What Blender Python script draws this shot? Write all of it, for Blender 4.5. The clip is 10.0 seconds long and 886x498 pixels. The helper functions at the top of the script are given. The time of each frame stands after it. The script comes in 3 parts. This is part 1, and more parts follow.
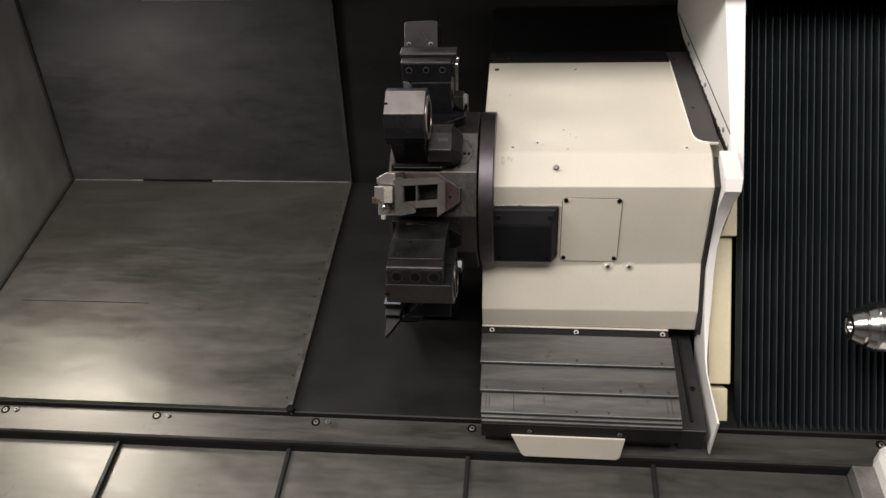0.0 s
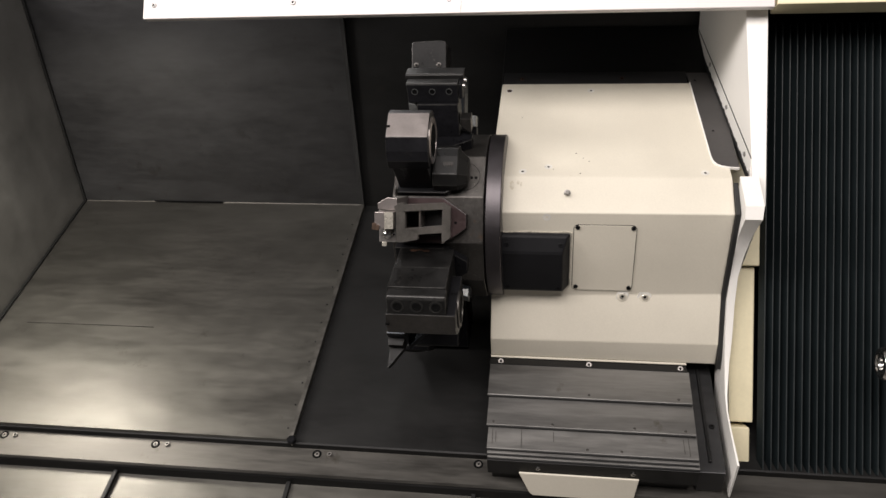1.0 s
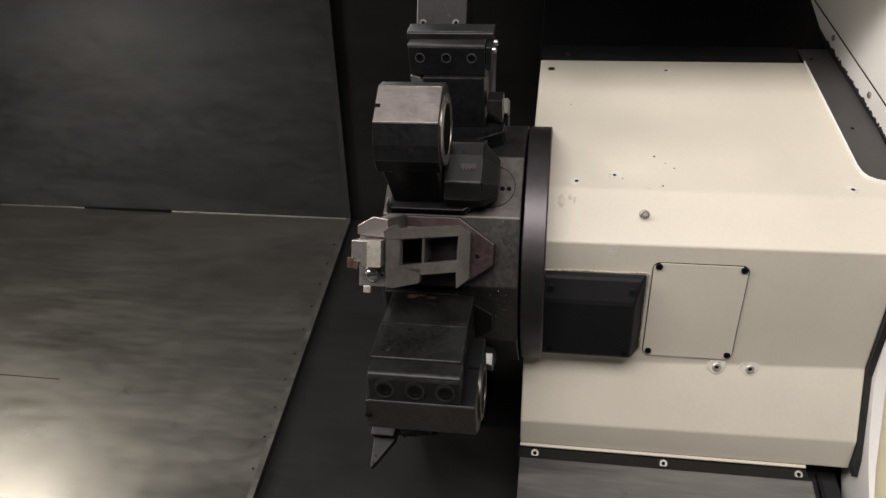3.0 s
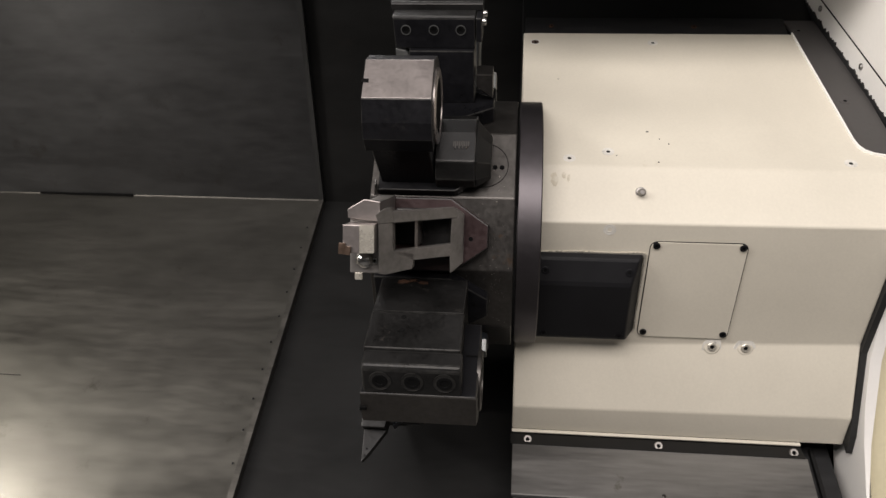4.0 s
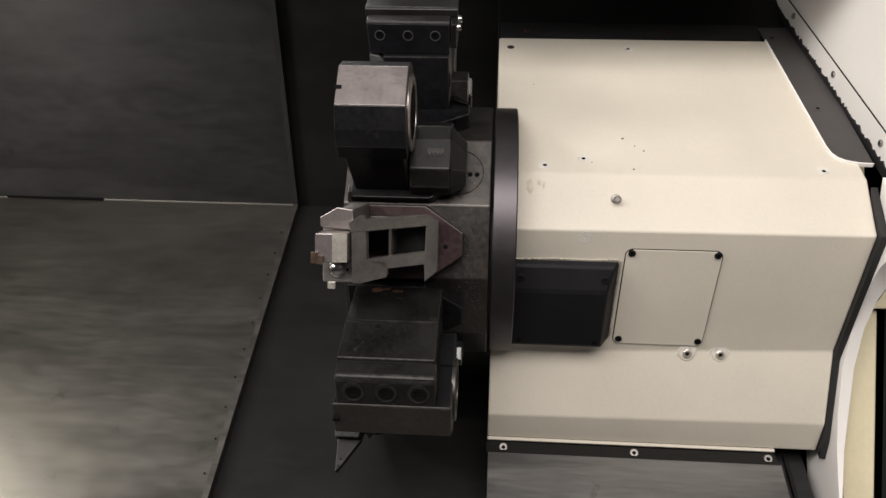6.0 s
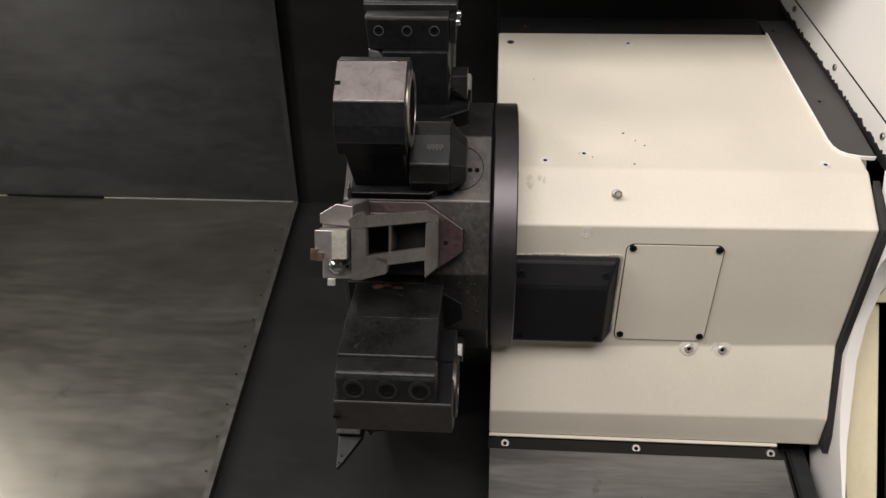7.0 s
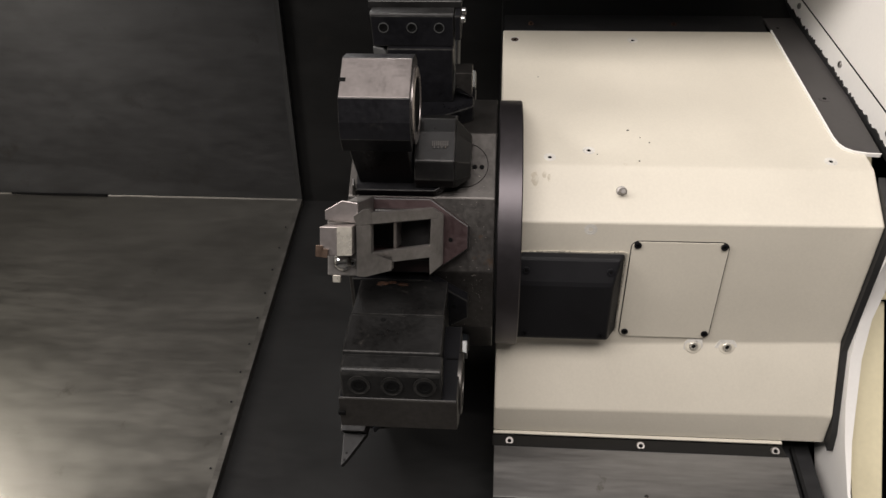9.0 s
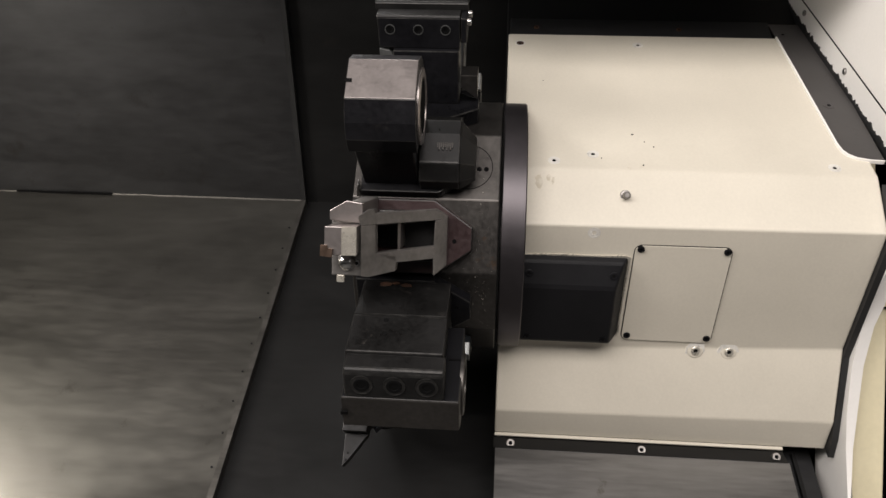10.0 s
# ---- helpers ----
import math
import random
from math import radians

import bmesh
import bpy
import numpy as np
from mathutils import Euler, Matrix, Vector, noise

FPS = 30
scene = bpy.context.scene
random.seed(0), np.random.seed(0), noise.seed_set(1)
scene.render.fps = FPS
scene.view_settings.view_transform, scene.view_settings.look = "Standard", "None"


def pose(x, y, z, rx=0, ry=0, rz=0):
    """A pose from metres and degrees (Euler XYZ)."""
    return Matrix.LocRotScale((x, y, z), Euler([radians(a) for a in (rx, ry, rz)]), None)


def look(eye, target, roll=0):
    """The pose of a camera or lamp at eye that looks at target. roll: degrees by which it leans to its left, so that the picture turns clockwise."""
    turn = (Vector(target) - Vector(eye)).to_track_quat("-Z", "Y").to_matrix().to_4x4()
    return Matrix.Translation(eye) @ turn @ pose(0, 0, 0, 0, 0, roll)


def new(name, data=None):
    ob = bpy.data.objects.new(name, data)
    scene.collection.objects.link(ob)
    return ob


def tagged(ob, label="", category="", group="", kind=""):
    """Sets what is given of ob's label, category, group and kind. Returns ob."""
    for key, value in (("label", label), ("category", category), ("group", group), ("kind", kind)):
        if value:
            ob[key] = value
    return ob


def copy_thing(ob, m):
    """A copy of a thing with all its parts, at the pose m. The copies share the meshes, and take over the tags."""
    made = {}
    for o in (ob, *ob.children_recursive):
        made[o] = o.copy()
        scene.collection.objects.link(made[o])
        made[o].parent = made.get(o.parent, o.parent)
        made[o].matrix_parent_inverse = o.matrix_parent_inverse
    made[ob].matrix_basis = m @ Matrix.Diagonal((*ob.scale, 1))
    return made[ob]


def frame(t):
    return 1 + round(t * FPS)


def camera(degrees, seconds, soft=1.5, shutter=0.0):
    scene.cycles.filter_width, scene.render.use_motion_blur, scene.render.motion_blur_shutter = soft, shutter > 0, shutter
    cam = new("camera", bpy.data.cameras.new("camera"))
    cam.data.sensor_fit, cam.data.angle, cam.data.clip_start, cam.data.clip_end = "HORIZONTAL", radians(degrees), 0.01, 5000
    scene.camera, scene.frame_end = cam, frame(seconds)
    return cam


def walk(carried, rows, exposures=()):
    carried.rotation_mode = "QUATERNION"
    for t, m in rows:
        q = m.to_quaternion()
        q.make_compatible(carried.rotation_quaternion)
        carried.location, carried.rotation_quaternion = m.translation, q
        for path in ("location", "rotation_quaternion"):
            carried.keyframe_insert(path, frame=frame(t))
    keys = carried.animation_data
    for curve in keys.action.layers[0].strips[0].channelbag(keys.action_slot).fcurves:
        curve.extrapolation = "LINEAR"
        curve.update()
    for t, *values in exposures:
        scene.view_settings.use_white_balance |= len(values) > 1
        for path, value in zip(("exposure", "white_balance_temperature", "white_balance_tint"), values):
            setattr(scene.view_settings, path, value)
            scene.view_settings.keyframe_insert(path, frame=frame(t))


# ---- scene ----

# ---- camera ----
# The slanted bed: x along the spindle, u up the slope, n out of the bed. BED turns (x, u, n) into the world.
BED = pose(0, 0, 1.75, 45, 0, 0)
cam = camera(58.5, 10.0)
PATH = [
    (0, (0.551, -2.437, 1.497), (0.344, -0.448, 1.536), 1.1),
    (0.5, (0.568, -2.423, 1.511), (0.338, -0.437, 1.556), 1.0),
    (1, (0.596, -2.365, 1.517), (0.311, -0.388, 1.603), 1.7),
    (1.5, (0.589, -2.255, 1.532), (0.278, -0.282, 1.631), 2.5),
    (2, (0.54, -2.068, 1.567), (0.295, -0.085, 1.651), 2.6),
    (2.5, (0.507, -1.929, 1.567), (0.253, 0.052, 1.669), 3.1),
    (2.7, (0.509, -1.88, 1.579), (0.213, 0.095, 1.69), 3.3),
    (3.8, (0.446, -1.787, 1.601), (0.236, 0.201, 1.66), 1.7),
    (4, (0.447, -1.785, 1.599), (0.267, 0.206, 1.652), 1.9),
    (4.5, (0.449, -1.782, 1.598), (0.294, 0.212, 1.634), 2.4),
    (5, (0.451, -1.774, 1.605), (0.309, 0.22, 1.649), 2.4),
    (5.5, (0.449, -1.776, 1.608), (0.32, 0.219, 1.667), 2.1),
    (7, (0.451, -1.771, 1.608), (0.324, 0.224, 1.656), 1.5),
    (7.5, (0.451, -1.771, 1.607), (0.318, 0.224, 1.65), 1.6),
    (8, (0.451, -1.77, 1.605), (0.315, 0.225, 1.647), 1.6),
    (8.5, (0.449, -1.77, 1.606), (0.316, 0.225, 1.647), 1.5),
    (9, (0.448, -1.771, 1.605), (0.315, 0.224, 1.651), 1.5),
    (9.5, (0.446, -1.773, 1.605), (0.309, 0.222, 1.654), 1.7),
    (10, (0.446, -1.774, 1.602), (0.308, 0.22, 1.657), 2.2),
]
EXPOSURES = [(0, 0.1), (1.0, 0.16), (1.5, -0.05), (2.0, -0.08), (2.7, -0.03), (3.8, 0.05), (10, 0.06)]
walk(cam, [(t, look(e, g, r)) for t, e, g, r in PATH], EXPOSURES)

# ---- light ----
world = bpy.data.worlds.new("world")
scene.world = world
world.use_nodes = True
world.node_tree.nodes["Background"].inputs["Color"].default_value = (0.6, 0.68, 0.8, 1)
world.node_tree.nodes["Background"].inputs["Strength"].default_value = 0.05


def area_lamp(name, eye, target, sx, sy, watts, colour):
    data = bpy.data.lights.new(name, "AREA")
    data.shape, data.size, data.size_y, data.energy, data.color = "RECTANGLE", sx, sy, watts, colour
    ob = new(name, data)
    ob.matrix_world = look(eye, target)
    return ob


area_lamp("shop_light", (0.35, -3.0, 2.72), (0.6, -0.6, 1.65), 3.0, 1.1, 86, (1.0, 0.93, 0.9))
area_lamp("side_shop_light", (-1.7, -2.2, 2.5), (0.8, -0.7, 1.75), 1.2, 0.3, 46, (1.0, 0.94, 0.9))
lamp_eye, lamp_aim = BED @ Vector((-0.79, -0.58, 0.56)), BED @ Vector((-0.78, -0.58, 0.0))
area_lamp("sheet_glow_light", lamp_eye, lamp_aim, 0.2, 0.24, 6.2, (1.0, 0.93, 0.83))
area_lamp("header_light", (0.2, -0.66, 2.2), (0.5, -0.48, 1.7), 0.5, 0.04, 0.8, (1.0, 0.97, 0.95))

# ---- materials ----


def material(name, colour, rough=0.5, metal=0.0, vary=0.25, scale=6.0, bump=0.05, grain=60.0, stretch=(1, 1, 1), rough_vary=0.15, stain=None, stain_at=0.6, spec=0.5, wave=0.0, detail=6, fine_part=0.35):
    m = bpy.data.materials.new(name)
    m.use_nodes = True
    nt = m.node_tree
    n, l = nt.nodes, nt.links
    b = n["Principled BSDF"]
    b.inputs["Metallic"].default_value = metal
    b.inputs["Specular IOR Level"].default_value = spec
    co = n.new("ShaderNodeTexCoord")
    mp = n.new("ShaderNodeMapping")
    mp.inputs["Scale"].default_value = stretch
    l.new(co.outputs["Object"], mp.inputs["Vector"])
    big = n.new("ShaderNodeTexNoise")
    big.inputs["Scale"].default_value, big.inputs["Detail"].default_value, big.inputs["Roughness"].default_value = scale, detail, 0.6
    l.new(mp.outputs["Vector"], big.inputs["Vector"])
    fine = n.new("ShaderNodeTexNoise")
    fine.inputs["Scale"].default_value, fine.inputs["Detail"].default_value = grain, 4
    l.new(mp.outputs["Vector"], fine.inputs["Vector"])
    mix = n.new("ShaderNodeMix")
    mix.data_type, mix.factor_mode = "FLOAT", "UNIFORM"
    mix.inputs[0].default_value = fine_part
    l.new(big.outputs["Fac"], mix.inputs[2])
    l.new(fine.outputs["Fac"], mix.inputs[3])
    ramp = n.new("ShaderNodeValToRGB")
    lo = [c * (1 - vary) for c in colour]
    hi = [min(1, c * (1 + vary)) for c in colour]
    ramp.color_ramp.elements[0].position, ramp.color_ramp.elements[0].color = 0.3, (*lo, 1)
    ramp.color_ramp.elements[1].position, ramp.color_ramp.elements[1].color = 0.7, (*hi, 1)
    l.new(mix.outputs[0], ramp.inputs["Fac"])
    out = ramp.outputs["Color"]
    if stain:
        sp = n.new("ShaderNodeTexNoise")
        sp.inputs["Scale"].default_value, sp.inputs["Detail"].default_value, sp.inputs["Roughness"].default_value = scale * 2.3, 8, 0.7
        l.new(co.outputs["Object"], sp.inputs["Vector"])
        sr = n.new("ShaderNodeValToRGB")
        sr.color_ramp.elements[0].position, sr.color_ramp.elements[1].position = stain_at, stain_at + 0.12
        l.new(sp.outputs["Fac"], sr.inputs["Fac"])
        sm = n.new("ShaderNodeMix")
        sm.data_type = "RGBA"
        l.new(sr.outputs["Color"], sm.inputs[0])
        l.new(out, sm.inputs[6])
        sm.inputs[7].default_value = (*stain, 1)
        out = sm.outputs[2]
    l.new(out, b.inputs["Base Color"])
    rr = n.new("ShaderNodeMapRange")
    rr.inputs["From Min"].default_value, rr.inputs["From Max"].default_value = 0.3, 0.7
    rr.inputs["To Min"].default_value, rr.inputs["To Max"].default_value = max(0.03, rough - rough_vary), min(1, rough + rough_vary)
    l.new(mix.outputs[0], rr.inputs["Value"])
    l.new(rr.outputs["Result"], b.inputs["Roughness"])
    if bump:
        bp = n.new("ShaderNodeBump")
        bp.inputs["Strength"].default_value, bp.inputs["Distance"].default_value = bump, 0.004
        l.new(mix.outputs[0], bp.inputs["Height"])
        l.new(bp.outputs["Normal"], b.inputs["Normal"])
        if wave:
            wn = n.new("ShaderNodeTexNoise")
            wn.inputs["Scale"].default_value, wn.inputs["Detail"].default_value = 7.0, 2.0
            l.new(co.outputs["Object"], wn.inputs["Vector"])
            wb = n.new("ShaderNodeBump")
            wb.inputs["Strength"].default_value, wb.inputs["Distance"].default_value = wave, 0.05
            l.new(wn.outputs["Fac"], wb.inputs["Height"])
            l.new(wb.outputs["Normal"], bp.inputs["Normal"])
    return m


SHEET = material("brushed_sheet_steel", (0.125, 0.12, 0.108), 0.43, 0.9, 0.2, 4.5, 0.014, 34, (0.55, 2.2, 2.2), 0.12, (0.085, 0.08, 0.07), 0.62, wave=0.07, detail=10, fine_part=0.28)
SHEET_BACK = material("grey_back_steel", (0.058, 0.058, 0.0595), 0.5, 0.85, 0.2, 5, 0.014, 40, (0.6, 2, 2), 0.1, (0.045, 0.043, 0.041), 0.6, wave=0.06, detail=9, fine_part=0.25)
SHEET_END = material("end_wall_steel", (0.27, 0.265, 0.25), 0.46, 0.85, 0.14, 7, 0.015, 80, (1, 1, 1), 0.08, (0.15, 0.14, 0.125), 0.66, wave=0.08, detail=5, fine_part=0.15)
SHEET_DARK = material("dark_and_shaded_steel", (0.0175, 0.0174, 0.0172), 0.46, 0.45, 0.25, 4, 0.02, 45, (0.6, 2.0, 2.0), 0.1, (0.024, 0.022, 0.02), 0.62, wave=0.05, detail=9, spec=0.25, fine_part=0.25)
RAIL = material("bed_rail_steel", (0.12, 0.114, 0.104), 0.48, 0.9, 0.3, 6, 0.02, 60, (0.35, 3, 3), 0.12, (0.07, 0.062, 0.052), 0.62, detail=9, fine_part=0.3)
COVER = material("way_cover_steel", (0.22, 0.215, 0.205), 0.42, 0.9, 0.28, 7, 0.014, 60, (0.35, 3.2, 3.2), 0.12, (0.11, 0.095, 0.075), 0.63, detail=9, fine_part=0.3)
CREAM = material("cream_paint", (0.61, 0.57, 0.48), 0.46, 0, 0.07, 5, 0.05, 260, (1, 1, 1), 0.1, (0.47, 0.4, 0.29), 0.69, wave=0.02)
WHITE = material("white_paint", (0.82, 0.8, 0.76), 0.4, 0, 0.04, 5, 0.04, 200, (1, 1, 1), 0.06)
HEADER = material("off_white_paint", (0.64, 0.6, 0.585), 0.42, 0, 0.05, 5, 0.04, 200, (1, 1, 1), 0.06, (0.5, 0.45, 0.4), 0.7)
YELLOWISH = material("yellowish_paint", (0.75, 0.68, 0.47), 0.45, 0, 0.08, 6, 0.04, 120)
BLACK = material("black_plastic", (0.007, 0.007, 0.008), 0.5, 0, 0.3, 12, 0.08, 300, spec=0.2)
OXIDE = material("black_oxide_steel", (0.006, 0.006, 0.007), 0.38, 0.0, 0.5, 14, 0.08, 160, (1, 1, 1), 0.16, (0.02, 0.019, 0.018), 0.62, spec=0.15)
OXIDE_B = material("worn_black_steel", (0.009, 0.0088, 0.0086), 0.42, 0.0, 0.5, 18, 0.12, 220, (1, 1, 1), 0.2, (0.05, 0.045, 0.04), 0.62, spec=0.18)
GROUND_STEEL = material("ground_steel", (0.29, 0.262, 0.25), 0.32, 0.85, 0.12, 16, 0.04, 240, (1, 1, 1), 0.08)
CAST = material("worn_cast_steel", (0.27, 0.255, 0.24), 0.45, 0.8, 0.3, 20, 0.15, 180, (1, 1, 1), 0.12)
TURRET = material("turret_steel", (0.078, 0.073, 0.068), 0.4, 0.9, 0.3, 10, 0.05, 160, (1, 1, 1), 0.12, (0.12, 0.075, 0.045), 0.63)
RING = material("ring_steel", (0.085, 0.078, 0.082), 0.44, 1.0, 0.12, 8, 0.0, 90, (1, 1, 1), 0.05)
RED = material("reddish_paint", (0.026, 0.0125, 0.0125), 0.45, 0.1, 0.3, 20, 0.08, 160)
BLUED = material("blued_steel", (0.04, 0.046, 0.053), 0.35, 0.7, 0.25, 12, 0.05, 140)
CHROME = material("polished_steel", (0.62, 0.61, 0.59), 0.2, 1.0, 0.05, 20, 0.02, 120, (1, 1, 1), 0.06)
BELLOWS = material("bellows_cloth", (0.0065, 0.0105, 0.012), 0.7, 0, 0.3, 10, 0.1, 200, spec=0.2)
FOLD = material("bellows_fold_edge", (0.016, 0.021, 0.0225), 0.6, 0, 0.3, 30, 0.05, 200)
RUBBER = material("black_rubber", (0.012, 0.012, 0.012), 0.6, 0, 0.2, 20, 0.05, 120)
SCREW = material("screw_steel", (0.3, 0.29, 0.28), 0.35, 0.95, 0.2, 40, 0.05, 200)
HOLE = material("hole_black", (0.005, 0.005, 0.005), 0.8, 0, 0.1, 20, 0.0, 100, spec=0.05)
CARBIDE = material("carbide_grey", (0.55, 0.52, 0.45), 0.3, 0.6, 0.1, 40, 0.02, 200)
INSERT = material("bronze_insert", (0.11, 0.075, 0.055), 0.4, 0.7, 0.3, 60, 0.05, 300)
RUST = material("rust_stain", (0.045, 0.02, 0.01), 0.6, 0.2, 0.6, 60, 0.1, 260, (1, 1, 1), 0.15, (0.02, 0.018, 0.017), 0.5)
END_STEEL = material("dull_bare_steel", (0.2, 0.205, 0.2), 0.42, 0.8, 0.2, 30, 0.06, 200)
SHOULDER = material("dull_grey_steel", (0.085, 0.08, 0.078), 0.5, 0.5, 0.2, 9, 0.04, 120, (1, 1, 1), 0.1, (0.05, 0.045, 0.04), 0.62)
BARE = material("chipped_cream_paint", (0.62, 0.6, 0.55), 0.5, 0, 0.2, 40, 0.1, 300, (1, 1, 1), 0.1, (0.35, 0.33, 0.3), 0.55)
GREASE = material("brown_grease", (0.5, 0.45, 0.35), 0.45, 0, 0.2, 40, 0.05, 200, (1, 1, 1), 0.1, (0.58, 0.54, 0.45), 0.5)
WORN_EDGE = material("worn_bright_edge", (0.038, 0.037, 0.035), 0.4, 0.7, 0.5, 60, 0.05, 200, (1, 1, 1), 0.15, (0.03, 0.03, 0.03), 0.5)
CONCRETE = material("concrete", (0.1, 0.099, 0.098), 0.7, 0, 0.15, 2, 0.1, 40)
WALLPAINT = material("wall_paint", (0.5, 0.5, 0.51), 0.7, 0, 0.06, 2, 0.03, 60)

# ---- mesh helpers ----


def link(name, bm, mat, matrix=None, smooth=False):
    me = bpy.data.meshes.new(name)
    bmesh.ops.recalc_face_normals(bm, faces=bm.faces)
    bm.to_mesh(me)
    bm.free()
    if smooth:
        for p in me.polygons:
            p.use_smooth = True
        me.set_sharp_from_angle(angle=radians(35))
    me.materials.append(mat)
    me.materials.append(WORN_EDGE if mat in (OXIDE, OXIDE_B, RED, BLUED) else mat)
    ob = new(name, me)
    if matrix is not None:
        ob.matrix_world = matrix
    return ob


def part(name, bm, mat, parent, label="", smooth=False):
    ob = link(name, bm, mat, None, smooth)
    ob.parent = parent
    if label:
        tagged(ob, label)
    return ob


def bevel(bm, w, seg=2):
    if w:
        done = bmesh.ops.bevel(bm, geom=[e for e in bm.edges if len(e.link_faces) == 2 and e.calc_face_angle(0) > 0.35], offset=w, segments=seg, profile=0.5, affect="EDGES", clamp_overlap=True)
        for f in done["faces"]:
            f.material_index = 1
    return bm


def box(x0, x1, y0, y1, z0, z1, b=0.0):
    bm = bmesh.new()
    bmesh.ops.create_cube(bm, size=1, matrix=Matrix.Translation(((x0 + x1) / 2, (y0 + y1) / 2, (z0 + z1) / 2)) @ Matrix.Diagonal((x1 - x0, y1 - y0, z1 - z0, 1)))
    return bevel(bm, b)


def prism(points, a0, a1, axis="x", b=0.0):
    """A polygon drawn out along an axis. x: points are (y, z); y: (x, z); z: (x, y)."""
    bm = bmesh.new()
    place = {"x": lambda p, a: (a, p[0], p[1]), "y": lambda p, a: (p[0], a, p[1]), "z": lambda p, a: (p[0], p[1], a)}[axis]
    lo = [bm.verts.new(place(p, a0)) for p in points]
    hi = [bm.verts.new(place(p, a1)) for p in points]
    bm.faces.new(lo)
    bm.faces.new(hi)
    k = len(points)
    for i in range(k):
        bm.faces.new((lo[i], lo[(i + 1) % k], hi[(i + 1) % k], hi[i]))
    bmesh.ops.recalc_face_normals(bm, faces=bm.faces)
    return bevel(bm, b)


def lathe(profile, axis="x", seg=32, centre=(0, 0, 0)):
    """A profile of (along, radius) turned round an axis through centre."""
    bm = bmesh.new()
    rings = []
    for a, r in profile:
        ring = []
        for i in range(seg):
            t = 2 * math.pi * i / seg
            c, s = r * math.cos(t), r * math.sin(t)
            p = {"x": (a, c, s), "y": (c, a, s), "z": (c, s, a)}[axis]
            ring.append(bm.verts.new(Vector(p) + Vector(centre)))
        rings.append(ring)
    for p, q in zip(rings, rings[1:]):
        for i in range(seg):
            bm.faces.new((p[i], p[(i + 1) % seg], q[(i + 1) % seg], q[i]))
    bm.faces.new(rings[0])
    bm.faces.new(rings[-1])
    return bm


def join(*bms):
    out = bmesh.new()
    for b in bms:
        me = bpy.data.meshes.new("tmp")
        b.to_mesh(me)
        b.free()
        out.from_mesh(me)
        bpy.data.meshes.remove(me)
    return out


def rounded(x0, x1, y0, y1, r, k=5):
    """The corner points of a rectangle with rounded corners."""
    out = []
    for cx, cy, a in ((x1 - r, y1 - r, 0), (x0 + r, y1 - r, 90), (x0 + r, y0 + r, 180), (x1 - r, y0 + r, 270)):
        out += [(cx + r * math.cos(radians(a + 90 * i / k)), cy + r * math.sin(radians(a + 90 * i / k))) for i in range(k + 1)]
    return out


def moved(bm, m):
    bmesh.ops.transform(bm, matrix=m, verts=bm.verts)
    return bm


def root(name, matrix, label, category, group="", kind=""):
    ob = new(name)
    ob.empty_display_size = 0.05
    ob.matrix_world = matrix
    return tagged(ob, label, category, group, kind)


def socket_screw(parent, place, facing, r=0.006, h=0.004, mat=None, name="screw"):
    """A cap screw with a hexagon socket, its head standing h proud along facing."""
    q = Vector(facing).to_track_quat("Z", "Y").to_matrix().to_4x4()
    m = Matrix.Translation(place) @ q
    head = lathe([(-0.003, r), (h * 0.75, r), (h, r * 0.85), (h, r * 0.5), (h * 0.3, r * 0.48)], "z", 14)
    ob = part(name, moved(head, m), mat or SCREW, parent, "", True)
    part("socket", moved(lathe([(h * 0.25, r * 0.5), (h * 0.45, r * 0.47)], "z", 6), m), HOLE, ob)
    return ob


def structure(name, bm, mat, label, matrix=BED, category="", smooth=False):
    return tagged(link(name, bm, mat, matrix, smooth), label, category or name.split("_")[0], "", "structure")

# ---- structure ----
LEAN_BACK = 0.22  # how far the upper back panel leans, u for each n
ID = Matrix.Identity(4)


def back_sheet(x0, x1, n0, n1, d, t=0.004):
    """A sheet on the leaning back wall, d behind its face."""
    return prism([(LEAN_BACK * n0 + d, n0), (LEAN_BACK * n1 + d, n1), (LEAN_BACK * n1 + d + t, n1), (LEAN_BACK * n0 + d + t, n0)], x0, x1)


# the bed's cover sheets: the fixed one lies proud of the sliding one
structure("bed_panel_left", prism([(0.0, 0), (-0.85, 0), (-0.853, -0.004), (-0.853, -0.03), (-0.849, -0.03), (-0.849, -0.006), (0.0, -0.006)], -0.921, 0.002), SHEET, "large grey steel bed cover sheet, smudged and shiny", category="panel")
structure("bed_panel_right", box(0.002, 1.75, -0.85, 0.03, -0.022, -0.014), SHEET_DARK, "steel bed cover sheet under the turret, its shade in the colour", category="panel")
structure("bed_trim", prism([(-0.003, 0.0005), (-0.003, 0.0035), (0.007, 0.0035), (0.007, -0.0135), (0.0025, -0.0135), (0.0025, 0.0005)], -0.85, 0.0, "y"), RAIL, "thin steel edging strip on the bed cover sheet", category="trim")
structure("wall_back_left", back_sheet(-0.921, 0.002, 0.0, 0.66, 0.0), SHEET_BACK, "grey steel back panel of the machine, its dim reflection in the colour", category="wall")
structure("trim_bend", prism([(-0.0035, 0.0004), (-0.0015, 0.0014), (-0.0004, 0.003), (-0.0004, 0.0004)], -0.913, -0.005), RAIL, "thin bright bead along the fold of the sheets", category="trim")
structure("wall_back_right", back_sheet(0.002, 1.75, -0.03, 0.66, 0.016), SHEET_DARK, "steel back panel behind the turret, its shade in the colour", category="wall")
structure("trim_back", back_sheet(-0.004, 0.0065, 0.0, 0.66, -0.003, 0.012), RUBBER, "dark sealing strip between the back panels", category="trim")
